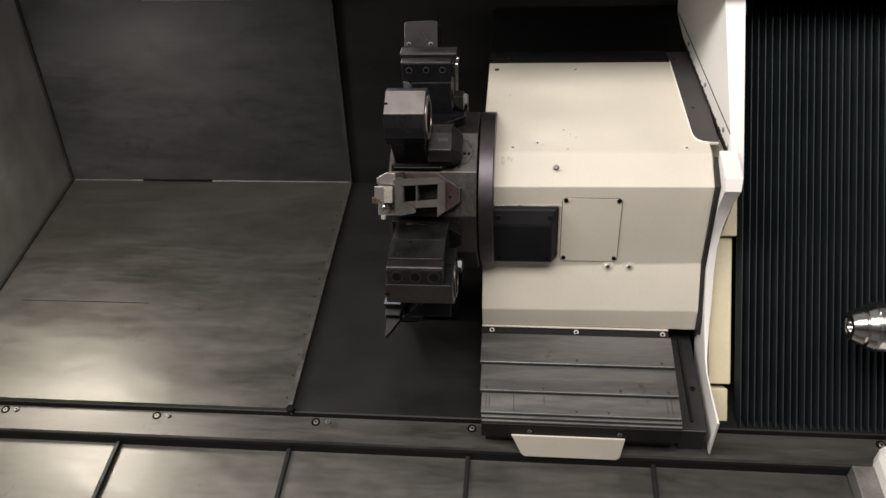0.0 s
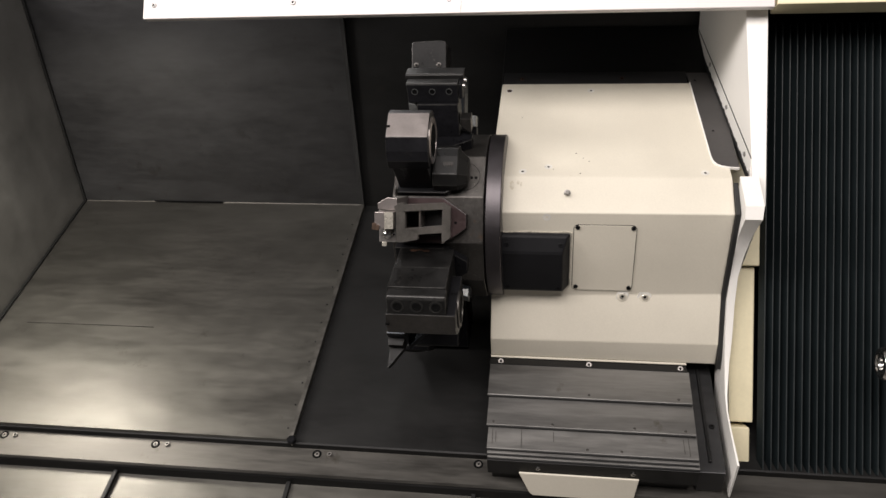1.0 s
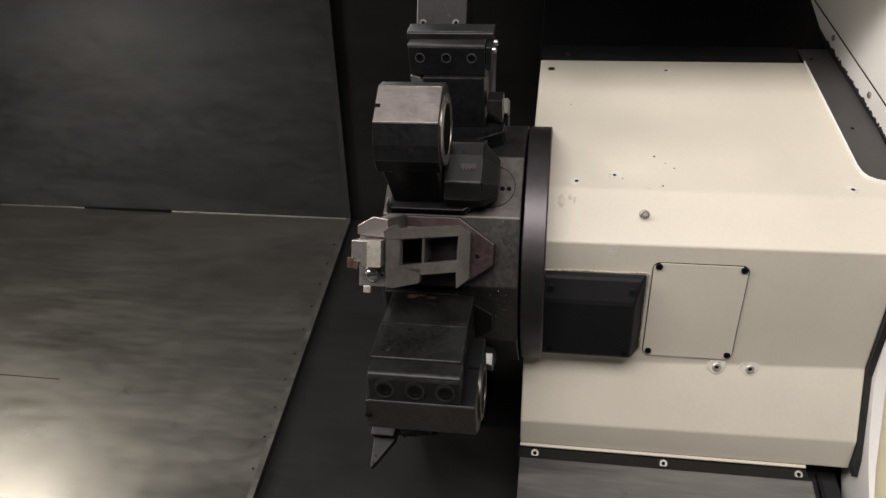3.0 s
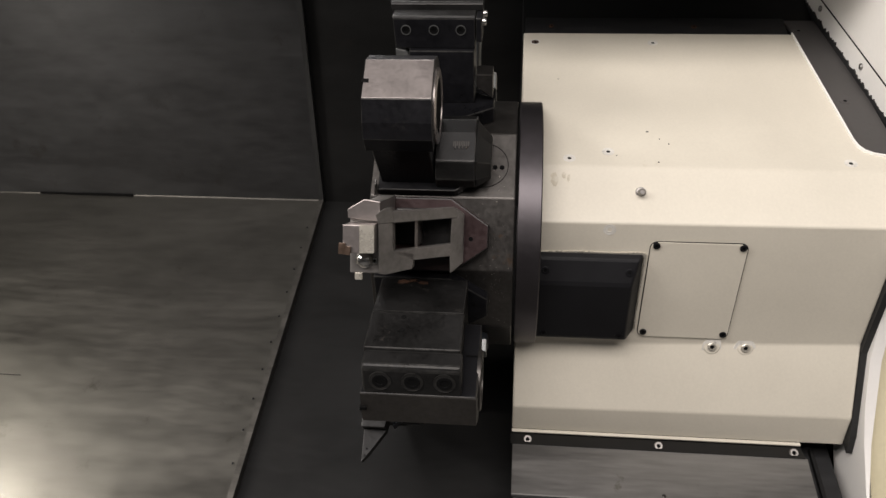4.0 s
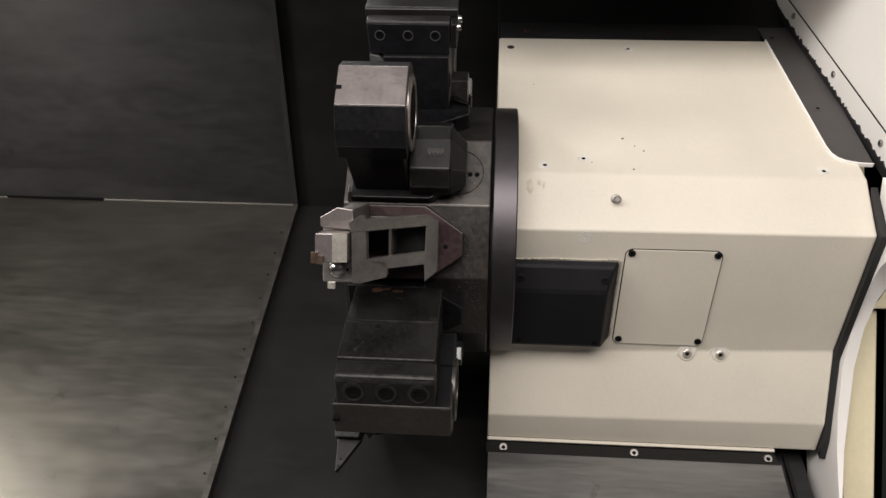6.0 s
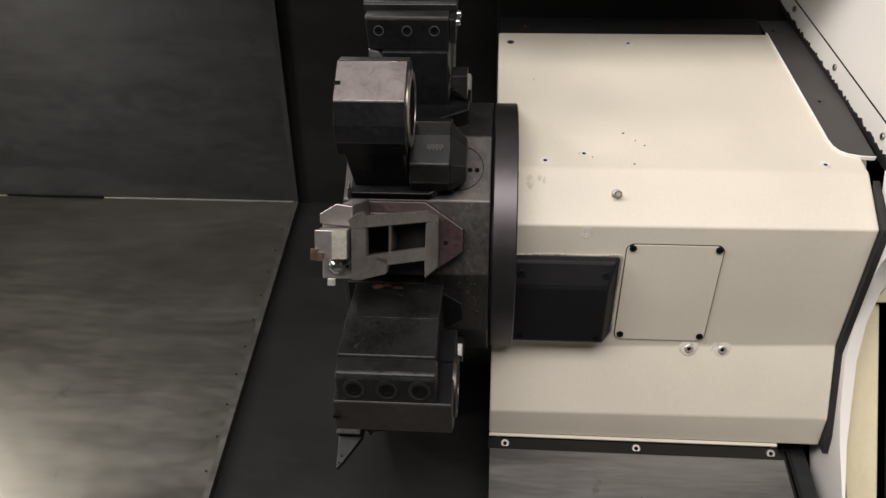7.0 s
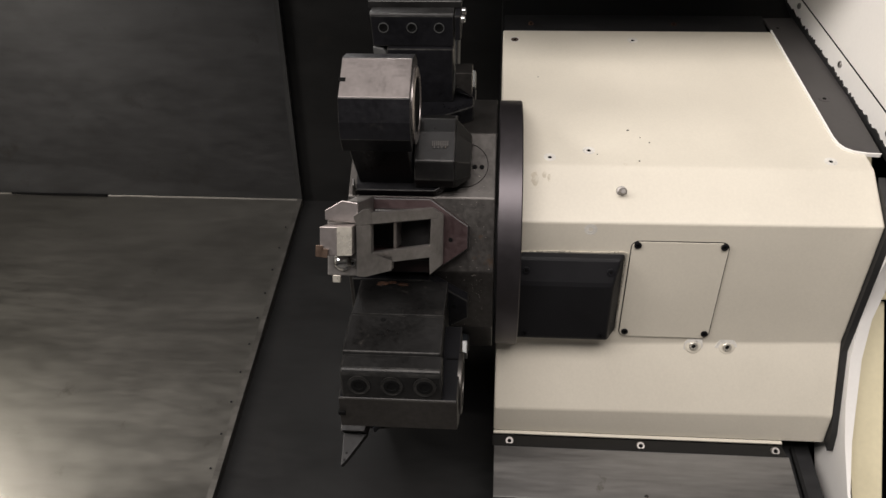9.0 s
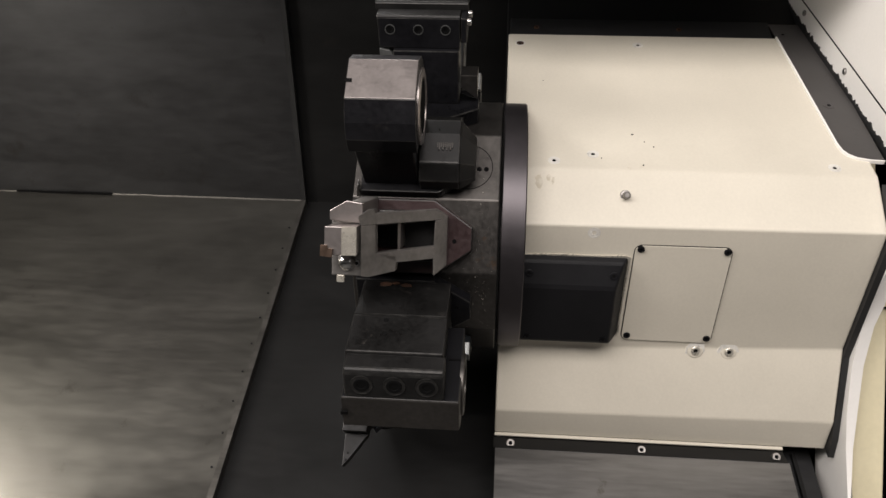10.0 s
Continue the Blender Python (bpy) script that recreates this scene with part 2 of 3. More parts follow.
structure("wall_left", prism([(-1.42, -0.06), (0.02, -0.06), (0.17, 0.66), (-0.5, 1.1), (-0.9, 0.7)], -0.93, -0.922), SHEET_END, "grey steel end wall of the working space, its glare in the colour", category="wall")
structure("trim_left", prism([(-0.85, 0.0005), (-0.85, 0.006), (-0.006, 0.006), (0.129, 0.64), (0.135, 0.64), (-0.001, 0.0005)], -0.921, -0.914), SHEET_DARK, "dark folded corner trim of the end wall", category="trim")
structure("wall_right", prism([(-1.35, -0.03), (0.02, -0.03), (0.17, 0.66), (-0.5, 1.1), (-0.9, 0.7)], 1.76, 1.77), SHEET_DARK, "dark steel end wall behind the tailstock", category="wall")
structure("ceiling", box(-0.33, 1.77, -0.68, -0.33, 2.285, 2.295), SHEET_DARK, "unseen roof of the working space, dark to cut reflections", ID, "ceiling")

scratch = root("sheet_seam", BED, "thin dark seam across the bed cover sheet", "seam")
part("line", prism([(-0.834, -0.5285), (-0.62, -0.5275), (-0.466, -0.528), (-0.466, -0.5295), (-0.62, -0.529), (-0.834, -0.5297)], 0.0002, 0.0007, "z"), HOLE, scratch)
slot = root("corner_gap", BED, "dark gap along the inner corner of the panels", "gap")
part("line", prism([(-0.678, -0.001), (-0.449, -0.001), (-0.449, -0.0045), (-0.678, -0.003)], 0.0002, 0.0055, "z"), HOLE, slot)
edging = root("edging_screw", BED @ pose(0.005, -0.853, 0.002), "oily hexagon screw at the end of the edging strip", "screw")
part("head", lathe([(-0.004, 0.011), (0.004, 0.011), (0.006, 0.009), (0.006, 0.004)], "z", 6), OXIDE, edging)
part("shank", lathe([(-0.02, 0.005), (-0.004, 0.005)], "z", 12), SCREW, edging)
rivet = root("rivet", BED @ pose(-0.012, -0.16, 0.0005), "small dark rivet beside the edging strip", "rivet", "rivets along the edging strip")
part("head", lathe([(-0.001, 0.002), (0.0008, 0.0018), (0.0012, 0.001)], "z", 12), OXIDE, rivet)
for u in [-0.094, *(-0.226 - 0.066 * i for i in range(10))]:
    copy_thing(rivet, BED @ pose(-0.012, u, 0.0005))

structure("bed_trim_front", prism([(-0.8535, -0.03), (-0.8535, -0.0045), (-0.857, -0.0065), (-0.8585, -0.0195), (-0.8585, -0.03)], -0.92, 1.75), SHEET_DARK, "front edge of the bed sheets, its shade put into dark steel", category="trim")
structure("rail_trim", prism([(-0.9283, -0.056), (-0.9283, -0.0255), (-0.931, -0.029), (-0.9345, -0.056)], -0.9, 1.75), SHEET_DARK, "lower edge of the bed rail, its shade put into dark steel", category="trim")
# bed rail and lower apron sheets
structure("bed_rail", prism([(-0.845, -0.024), (-0.845, -0.02), (-0.924, -0.02), (-0.928, -0.024), (-0.928, -0.055), (-0.924, -0.055), (-0.924, -0.026)], -0.9, 1.75), RAIL, "long bare steel bed rail with bolt holes", category="rail")
for i, (a, b) in enumerate(((-0.9, -0.409), (-0.403, 0.009), (0.015, 0.427), (0.433, 0.84), (0.846, 1.75))):
    structure("apron_panel_%d" % (i + 1), prism([(-0.9, -0.05 - 0.003 * (i % 2)), (-1.42, -0.05 - 0.003 * (i % 2)), (-1.42, -0.058), (-0.9, -0.058)], a, b), SHEET, "grey steel apron sheet below the bed rail", category="panel")
for i, x in enumerate((-0.406, 0.012, 0.43, 0.843)):
    structure("apron_trim_%d" % (i + 1), box(x - 0.006, x + 0.004, -1.42, -0.93, -0.0495, -0.041, 0.0015), SHEET_DARK, "raised seam strip between apron sheets", category="trim")


def rail_bolt(x):
    t = root("rail_bolt", BED @ pose(x, -0.872, -0.0195), "recessed cap screw in the bed rail", "screw", "screws along the bed rail")
    part("counterbore", lathe([(-0.002, 0.0105), (0.0008, 0.0105), (0.0008, 0.009), (0.0003, 0.0085)], "z", 24), HOLE, t)
    socket_screw(t, (0.001, -0.001, 0.0), (0, 0, 1), 0.006, 0.003, CAST)
    socket_screw(t, (0.03, 0.0, 0.0), (0, 0, 1), 0.0058, 0.005, CAST)
    return t


first = rail_bolt(-0.326)
for x in (-0.715, 0.066, 0.435, 1.334):
    copy_thing(first, BED @ pose(x, -0.872, -0.0195))

unseen_lamp_case = root("unseen_lamp_case", BED, "unseen flat lamp case added behind the sheet glow light", "lamp")
part("case", moved(box(-0.11, 0.11, -0.13, 0.13, 0.003, 0.03, 0.004), BED.inverted() @ look(lamp_eye, lamp_aim)), OXIDE, unseen_lamp_case)
part("arm", box(-0.921, -0.81, -0.6, -0.57, 0.575, 0.59, 0.002), OXIDE, unseen_lamp_case)

# ---- header and post of the door opening ----
HZ, HY = 2.082, -0.742
header = root("door_header", ID, "white painted steel header beam over the door opening", "beam")
part("beam", box(-0.325, 1.012, HY - 0.006, HY + 0.012, HZ, HZ + 0.24, 0.002), HEADER, header)
part("beam_extension", box(1.016, 1.8, HY - 0.01, HY + 0.05, HZ + 0.004, HZ + 0.24, 0.002), YELLOWISH, header, "yellowish painted end of the header")
part("joint_line", box(0.3850, 0.3862, HY - 0.0063, HY - 0.004, HZ + 0.002, HZ + 0.238), RUBBER, header, "dark joint in the header sheet")
for x in (-0.30, 0.02, 0.36, 0.7):
    socket_screw(header, (x, HY - 0.006, HZ + 0.03), (0, -1, 0), 0.006, 0.003)


def vert(s, u=-0.262, n=0.73):
    return (u - s * 0.7071, n - s * 0.7071)


post = root("door_post", BED, "white painted sheet-steel post beside the turret carriage", "post")
def slant(bm):
    """Slants the left face of the post: it opens towards the door."""
    for v in bm.verts:
        if v.co.x < 0.985:
            v.co.x -= 0.065 * v.co.y
    return bm


part("side_sheet", slant(prism([vert(-0.25), vert(0.0), vert(0.2), vert(0.39), (-0.525, 0.436), (-0.505, 0.42), (-0.49, 0.42), (-0.485, 0.484), (-0.3, 0.484), (-0.1, 0.484), (0.1, 0.484), (0.15, 0.66)], 0.951, 1.01)), WHITE, post)
part("flange", slant(prism([(-0.49, 0.483), (-0.2, 0.483), (0.1, 0.483), (0.105, 0.512), (-0.2, 0.518), (-0.47, 0.522)], 0.9497, 0.9508)), WHITE, post)
part("groove", slant(prism([(0.105, 0.5122), (-0.2, 0.5182), (-0.47, 0.5222), (-0.47, 0.5238), (-0.2, 0.5198), (0.105, 0.5138)], 0.9496, 0.9508)), HOLE, post, "dark joint line of the flange")
ragged = [(0.1, 0.474), (-0.5, 0.474)] + [(-0.5 + 0.0045 * i + random.uniform(-0.0015, 0.0015), 0.4855 + random.uniform(0, 0.003) + random.choice((0, 0, 0.003))) for i in range(133)]
part("seal", slant(prism(ragged, 0.9478, 0.9496)), RUBBER, post, "ragged black rubber seal")
for u in (-0.43, -0.25, -0.06):
    socket_screw(post, (0.9497 - 0.065 * u, u, 0.505), (-1, 0, 0), 0.005, 0.003)

part("clip", prism([(-0.475, 0.50), (-0.512, 0.47), (-0.518, 0.45), (-0.512, 0.448), (-0.50, 0.468), (-0.478, 0.488)], 0.9795, 0.9815), CAST, post, "bent steel clip")

# thin guard plate that follows the front of the housing
EDGE = [(-0.50, 0.50), (-0.585, 0.492), (-0.60, 0.47), (-0.581, 0.412), (-0.577, 0.35), (-0.587, 0.30), (-0.608, 0.238), (-0.648, 0.18), (-0.684, 0.143), (-0.741, 0.100), (-0.775, 0.088), (-0.84, 0.092), (-0.915, 0.1), (-0.918, -0.012), (-0.85, -0.015), (-0.70, -0.012), (-0.625, 0.046), (-0.56, 0.2), (-0.53, 0.45)]
guard = root("guard_plate", BED, "thin white guard plate along the housing edge", "guard")
blade = prism(EDGE, 0.9585, 0.9615)
for v in blade.verts:
    if v.co.x > 0.96:
        v.co.x += 0.013 * min(1.0, max(0.0, (v.co.z - 0.09) / 0.1)) + max(0.0, v.co.z - 0.3) * 0.1
part("plate", blade, WHITE, guard, "", True)
part("edge_seal", prism([(-0.50, 0.483), (-0.57, 0.458), (-0.595, 0.24), (-0.662, 0.13), (-0.672, 0.10), (-0.655, 0.10), (-0.55, 0.25), (-0.53, 0.45)], 0.9492, 0.958), RUBBER, guard, "black rubber edge seal")

# yellowish cover boxes behind the guard plate
cover = root("channel_cover", ID, "yellowish cream channel cover beside the bellows", "cover")
for name, z0, z1, dy, x1 in (("lower_box", 1.14, 1.227, -0.006, 1.014), ("middle_channel", 1.235, 1.572, 0.01, 1.024), ("upper_box", 1.574, 1.681, -0.008, 1.03), ("top_channel", 1.69, 2.07, 0.03, 1.012)):
    part(name, box(0.968, x1, -0.57 + dy, -0.50, z0, z1, 0.003), YELLOWISH, cover)


def bellows():
    t = root("bellows", ID, "dark green-black pleated bellows way cover", "bellows")
    pitch, depth, z0, z1, yb = 0.0152, 0.021, 1.142, 2.1, -0.572
    x = 1.03
    while x < 1.74:
        j = random.uniform(-0.002, 0.002)
        z = z0 + random.uniform(-0.004, 0.004)
        pts = [(x, yb), (x + pitch * 0.5, yb - depth + j), (x + pitch * 0.56, yb - depth + j), (x + pitch, yb), (x + pitch, yb + 0.003), (x + pitch * 0.53, yb - depth + 0.004 + j), (x, yb + 0.003)]
        pleat = part("pleat", prism(pts, z, z1, "z"), BELLOWS, t)
        part("fold_edge", box(x + pitch * 0.47, x + pitch * 0.59, yb - depth + j - 0.0012, yb - depth + j + 0.0005, z, z1), FOLD, pleat)
        x += pitch
    return t


bellows()

# ---- turret carriage ----
PROFILE_LEFT = [(-0.097, 0.477), (-0.485, 0.484), (-0.564, 0.4485), (-0.590, 0.226), (-0.651, 0.1476), (-0.657, 0.098), (-0.60, 0.09), (-0.1, 0.09)]
PROFILE_RIGHT = [(-0.097, 0.477), (-0.485, 0.484), (-0.562, 0.451), (-0.587, 0.249), (-0.6475, 0.1525), (-0.657, 0.098), (-0.60, 0.09), (-0.1, 0.09)]


def loft(left, right, x0, x1, b=0.0, slices=16):
    """A solid between two outlines of (u, n) with as many points."""
    bm = bmesh.new()
    rings = []
    for k in range(slices + 1):
        f = k / slices
        rings.append([bm.verts.new((x0 + (x1 - x0) * f, p[0] + (q[0] - p[0]) * f, p[1] + (q[1] - p[1]) * f)) for p, q in zip(left, right)])
    bm.faces.new(rings[0])
    bm.faces.new(rings[-1])
    for lo, hi in zip(rings, rings[1:]):
        for i in range(len(lo)):
            j = (i + 1) % len(lo)
            bm.faces.new((lo[i], lo[j], hi[j], hi[i]))
    bmesh.ops.recalc_face_normals(bm, faces=bm.faces)
    return bevel(bm, b)


house = root("turret_housing", BED, "cream painted turret housing with bolted access plates", "machine housing")
part("shell", loft(PROFILE_LEFT, PROFILE_RIGHT, 0.4515, 0.949, 0.0025), CREAM, house)
LIP = [(0.905, -0.0975), (0.9155, -0.412), (0.918, -0.428), (0.9235, -0.4385), (0.933, -0.4455), (0.949, -0.450), (0.968, -0.4515)]


def on_shell(bm, low, high):
    """Lays a flat piece along the sloping top of the shell."""
    for v in bm.verts:
        v.co.z = 0.477 + 0.018 * (-0.097 - v.co.y) + (high if v.co.z > 0.5 else low)
    return bm


part("shoulder_plate", on_shell(prism(LIP + [(0.968, -0.05), (0.9, -0.05)], 0.0, 1.0, "z"), -0.002, 0.0015), SHOULDER, house, "dull grey steel shoulder plate")
part("lit_edge_lip", on_shell(prism(LIP + [(x - 0.0022, y - 0.0018 * (x > 0.917)) for x, y in LIP[::-1]], 0.0, 1.0, "z"), -0.002, 0.0034), WHITE, house, "edge of the shell, its highlight painted white")
part("back_cover", prism([(-0.0985, 0.1), (-0.0985, 0.46), (0.12, 0.515), (0.12, 0.1)], 0.449, 0.959, b=0.002), SHEET_DARK, house, "dark steel rear cover")
part("cover_fold", prism([(-0.0965, 0.4605), (-0.0965, 0.4745), (-0.078, 0.4775), (-0.05, 0.4815), (-0.05, 0.4605)], 0.4545, 0.899, b=0.001), SHEET_BACK, house, "grey folded front edge of the rear cover")
for x in (0.5, 0.745):
    socket_screw(house, (x, -0.075, 0.478), (0, -0.15, 0.98), 0.005, 0.001, RUST)
tilt = Matrix.Translation((0, -0.5772, 0.333)) @ Matrix.Rotation(radians(90 - 7), 4, "X")
part("plate_gap", moved(prism(rounded(0.6294, 0.7596, -0.0832, 0.0892, 0.011), -0.003, 0.0006, "z"), tilt), HOLE, house, "dark gap round the access plate")
ap = part("access_plate", moved(prism(rounded(0.6307, 0.7583, -0.0819, 0.0879, 0.0097), -0.003, 0.0018, "z"), tilt), CREAM, house)
FN = Vector((0, -0.2105, 0.026)).normalized()
for x in (0.638, 0.752):
    for n, u in ((0.4155, -0.5683), (0.261, -0.5872)):
        socket_screw(house, (x, u - 0.001, n), FN, 0.005, 0.002, OXIDE)
TILT_BOX = Matrix.Translation((0, -0.577, 0.335)) @ Matrix.Rotation(radians(90 - 7), 4, "X")
cover_box = prism([(-0.0745, 0.0), (-0.0735, 0.024), (-0.069, 0.027), (0.028, 0.029), (0.034, 0.027), (0.062, 0.012), (0.066, 0.0)], 0.452, 0.624, "x")
for v in cover_box.verts:
    if v.co.x > 0.6 and v.co.z > 0.001:
        v.co.x -= 0.016 * v.co.z / 0.029
part("sensor_box", moved(bevel(cover_box, 0.004), TILT_BOX), BLACK, house, "black plastic cover box with chamfered top")
part("sealant", moved(prism([(0.47, 0.0645), (0.53, 0.0675), (0.585, 0.0668), (0.62, 0.0685), (0.6262, 0.0655), (0.6255, 0.02), (0.6248, -0.03), (0.6258, -0.072), (0.6235, -0.0745), (0.624, 0.06), (0.47, 0.062)], -0.002, 0.0026, "z"), TILT_BOX), CARBIDE, house, "smeared pale sealant round the box")
for x, y in ((0.49, 0.047), (0.604, 0.047), (0.492, -0.062), (0.6, -0.063)):
    lean_out = 0.0205 if y > 0 else 0.027
    f = TILT_BOX.to_3x3() @ Vector((0, 0.47, 0.88) if y > 0 else (0, 0, 1))
    socket_screw(house, TILT_BOX @ Vector((x, y, lean_out)), f, 0.0055, 0.001, OXIDE)
for x, u, n, f in ((0.4715, -0.131, 0.4774, (0, 0, 1)), (0.669, -0.1315, 0.4774, (0, 0, 1)), (0.5195, -0.4685, 0.4836, (0, 0, 1)), (0.897, -0.468, 0.4836, (0, 0, 1)), (0.5735, -0.5645, 0.438, FN), (0.574, -0.451, 0.4833, (0, 0, 1)), (0.932, -0.311, 0.4824, (0, 0, 1)), (0.917, -0.088, 0.4785, (0, 0, 1))):
    q = Matrix.Translation((x, u, n)) @ Vector(f).to_track_quat("Z", "Y").to_matrix().to_4x4()
    part("countersink", moved(lathe([(-0.003, 0.0088), (0.0006, 0.0086), (0.0006, 0.0068), (0.0002, 0.0066)], "z", 24), q), BARE if x < 0.91 else SHOULDER, house, "chipped rim of a screw hole")
    socket_screw(house, (x, u, n), f, 0.0064, 0.0006, RUST if x < 0.48 else BARE if x < 0.91 else SHOULDER)
part("knob", moved(lathe([(0, 0.0075), (0.003, 0.007), (0.004, 0.0045), (0.0155, 0.0042), (0.017, 0.003)], "z", 20), Matrix.Translation((0.6145, -0.52, 0.467)) @ Vector((0, -0.75, 0.66)).to_track_quat("Z", "Y").to_matrix().to_4x4()), CAST, house, "small steel grease nipple", True)
for x in (0.7405, 0.7885):
    b = part("boss", moved(lathe([(-0.002, 0.0125), (0.002, 0.012), (0.003, 0.010)], "z", 24), Matrix.Translation((x, -0.5895, 0.236)) @ Vector((0, -0.85, 0.52)).to_track_quat("Z", "Y").to_matrix().to_4x4()), CREAM, house, "chipped painted boss")
    socket_screw(house, (x, -0.592, 0.2375), (0, -0.85, 0.52), 0.0065, 0.003, CARBIDE)

for x, u, n in ((0.633, -0.40, 0.4828), (0.648, -0.418, 0.4832), (0.66, -0.43, 0.4834), (0.641, -0.474, 0.4842), (0.508, -0.254, 0.4802), (0.585, -0.46, 0.484)):
    a = random.uniform(0.0008, 0.0018)
    ring = [(x + a * random.uniform(0.6, 1.3) * math.cos(i * 1.05), u + a * random.uniform(0.6, 1.3) * math.sin(i * 1.05)) for i in range(6)]
    part("paint_chip", prism(ring, n - 0.003, n + 0.0003, "z"), RUBBER, house)
for x in (0.7405, 0.7885):
    q = Matrix.Translation((x, -0.5905, 0.236)) @ Vector((0, -0.93, 0.36)).to_track_quat("Z", "Y").to_matrix().to_4x4()
    ring = [(random.uniform(0.013, 0.0185) * math.cos(i * 0.4488), random.uniform(0.013, 0.0185) * math.sin(i * 0.4488)) for i in range(14)]
    part("bare_patch", moved(prism(ring, -0.004, 0.0012, "z"), q), BARE, house, "chipped pale patch of paint")

for x, y, w, h, count in ((0.5, 0.0, 0.006, 0.012, 3), (0.516, 0.004, 0.004, 0.008, 2)):
    q = Matrix.Translation((x, -0.505, 0.4751)) @ Vector((0, -0.395, 0.919)).to_track_quat("Z", "Y").to_matrix().to_4x4()
    for i in range(count):
        cx, cy = random.uniform(-0.004, 0.004), y + random.uniform(-0.006, 0.006)
        ring = [(cx + w * random.uniform(0.3, 1.0) * math.cos(j * 0.4833), cy + h * random.uniform(0.4, 1.0) * math.sin(j * 0.4833)) for j in range(13)]
        part("grease_stain", moved(prism(ring, -0.003, 0.0003 + 0.0001 * i, "z"), q), GREASE, house, "brown grease smear beside the ring")

# telescopic cover under the housing
steps = root("telescopic_cover", BED, "stepped bare steel telescopic slide cover", "way cover")
part("lip", box(0.4515, 0.887, -0.6618, -0.6565, 0.0955, 0.0985, 0.0006), CREAM, house, "folded cream lower lip")
part("clamp_strip", prism([(-0.6655, 0.098), (-0.690, 0.1075), (-0.690, 0.104), (-0.6655, 0.088)], 0.45, 0.885), SHEET_DARK, steps, "dark clamping strip")
for x in (0.476, 0.673, 0.871):
    socket_screw(steps, (x, -0.679, 0.1035), (0, -0.45, 0.9), 0.0065, 0.004, CAST)
for u0, u1, n0, n1, x0, x1 in ((-0.690, -0.773, 0.106, 0.104, 0.453, 0.888), (-0.765, -0.845, 0.097, 0.0945, 0.456, 0.889), (-0.84, -0.897, 0.087, 0.085, 0.46, 0.890), (-0.891, -0.904, 0.0785, 0.078, 0.461, 0.891), (-0.898, -0.910, 0.072, 0.0715, 0.462, 0.892)):
    part("slat", prism([(u0, n0), (u1 + 0.0014, n1), (u1, n1 - 0.001), (u1, n1 - 0.006), (u1 + 0.002, n1 - 0.006), (u1 + 0.003, n1 - 0.003), (u0, n0 - 0.003)], x0, x1), COVER, steps)
    part("wiper_strip", box(x0 + 0.0005, x1 - 0.0005, u1 - 0.0022, u1 + 0.001, n1 - 0.0085, n1 - 0.0022), RUBBER, steps, "black rubber wiper strip")
for x, u0, u1 in ((0.469, -0.85, -0.886), (0.476, -0.855, -0.882), (0.53, -0.847, -0.893), (0.597, -0.85, -0.875), (0.862, -0.852, -0.886), (0.872, -0.848, -0.89)):
    part("scuff", prism([(x, u0), (x + 0.0014, u0), (x + 0.002, u1), (x + 0.001, u1)], 0.083, 0.0869, "z"), RAIL, steps)
for x, u, n in ((0.672, -0.763, 0.1044), (0.86, -0.764, 0.1044), (0.47, -0.838, 0.0949), (0.595, -0.838, 0.0949), (0.765, -0.837, 0.0949), (0.868, -0.837, 0.0949), (0.668, -0.889, 0.0855), (0.737, -0.889, 0.0855)):
    part("rivet", moved(lathe([(-0.002, 0.003), (0.0004, 0.003), (0.0009, 0.002)], "z", 10), Matrix.Translation((x, u, n))), TURRET, steps)
part("front_lip", box(0.461, 0.891, -0.915, -0.911, 0.019, 0.067, 0.001), SHEET_DARK, steps, "dark front lip plate")
part("understructure", box(0.468, 0.88, -0.9, -0.60, -0.018, 0.064), SHEET_DARK, steps)
for x in (0.567, 0.762):
    socket_screw(steps, (x, -0.915, 0.047), (0, -1, 0), 0.005, 0.003, CHROME)
tray = prism([(0.527, 0.032), (0.775, 0.032), (0.767, -0.019), (0.759, -0.026), (0.557, -0.026), (0.549, -0.019)], -0.9195, -0.9155, "y", 0.0015)
for v in tray.verts:
    v.co.y -= 0.28 * (0.032 - v.co.z)
part("catch_tray", tray, CREAM, steps, "cream painted underside tray")
part("side_channel", box(0.894, 0.9475, -0.903, -0.615, -0.018, 0.05, 0.002), SHEET_BACK, steps, "dark side channel")
part("channel_rib", box(0.915, 0.921, -0.88, -0.64, 0.05, 0.058, 0.001), SHEET_DARK, steps)
socket_screw(steps, (0.932, -0.79, 0.05), (0, 0, 1), 0.006, 0.003, OXIDE_B)

# ---- turret ----
AXIS = (-0.466, 0.359)
SHIFT = 0.033
turret = root("tool_turret", BED @ pose(SHIFT, *AXIS), "twelve-sided steel tool turret with rust stains", "turret")
APO = 0.178


def dodecagon(apothem, turn):
    r = apothem / math.cos(math.pi / 12)
    return [(r * math.cos(radians(turn + 15 + 30 * i)), r * math.sin(radians(turn + 15 + 30 * i))) for i in range(12)]


STATION = 144.0
part("drum", prism(dodecagon(APO, STATION), 0.224, 0.413, b=0.0015), TURRET, turret)
part("ring", lathe([(0.416, 0.165), (0.416, 0.1785), (0.4175, 0.18), (0.4465, 0.18), (0.448, 0.1785), (0.448, 0.1)], "x", 96), RING, turret, "smooth blued steel clamping ring", True)
part("front_cap", lathe([(0.222, 0.12), (0.212, 0.115), (0.208, 0.1), (0.208, 0.0005)], "x", 48), TURRET, turret, "", True)


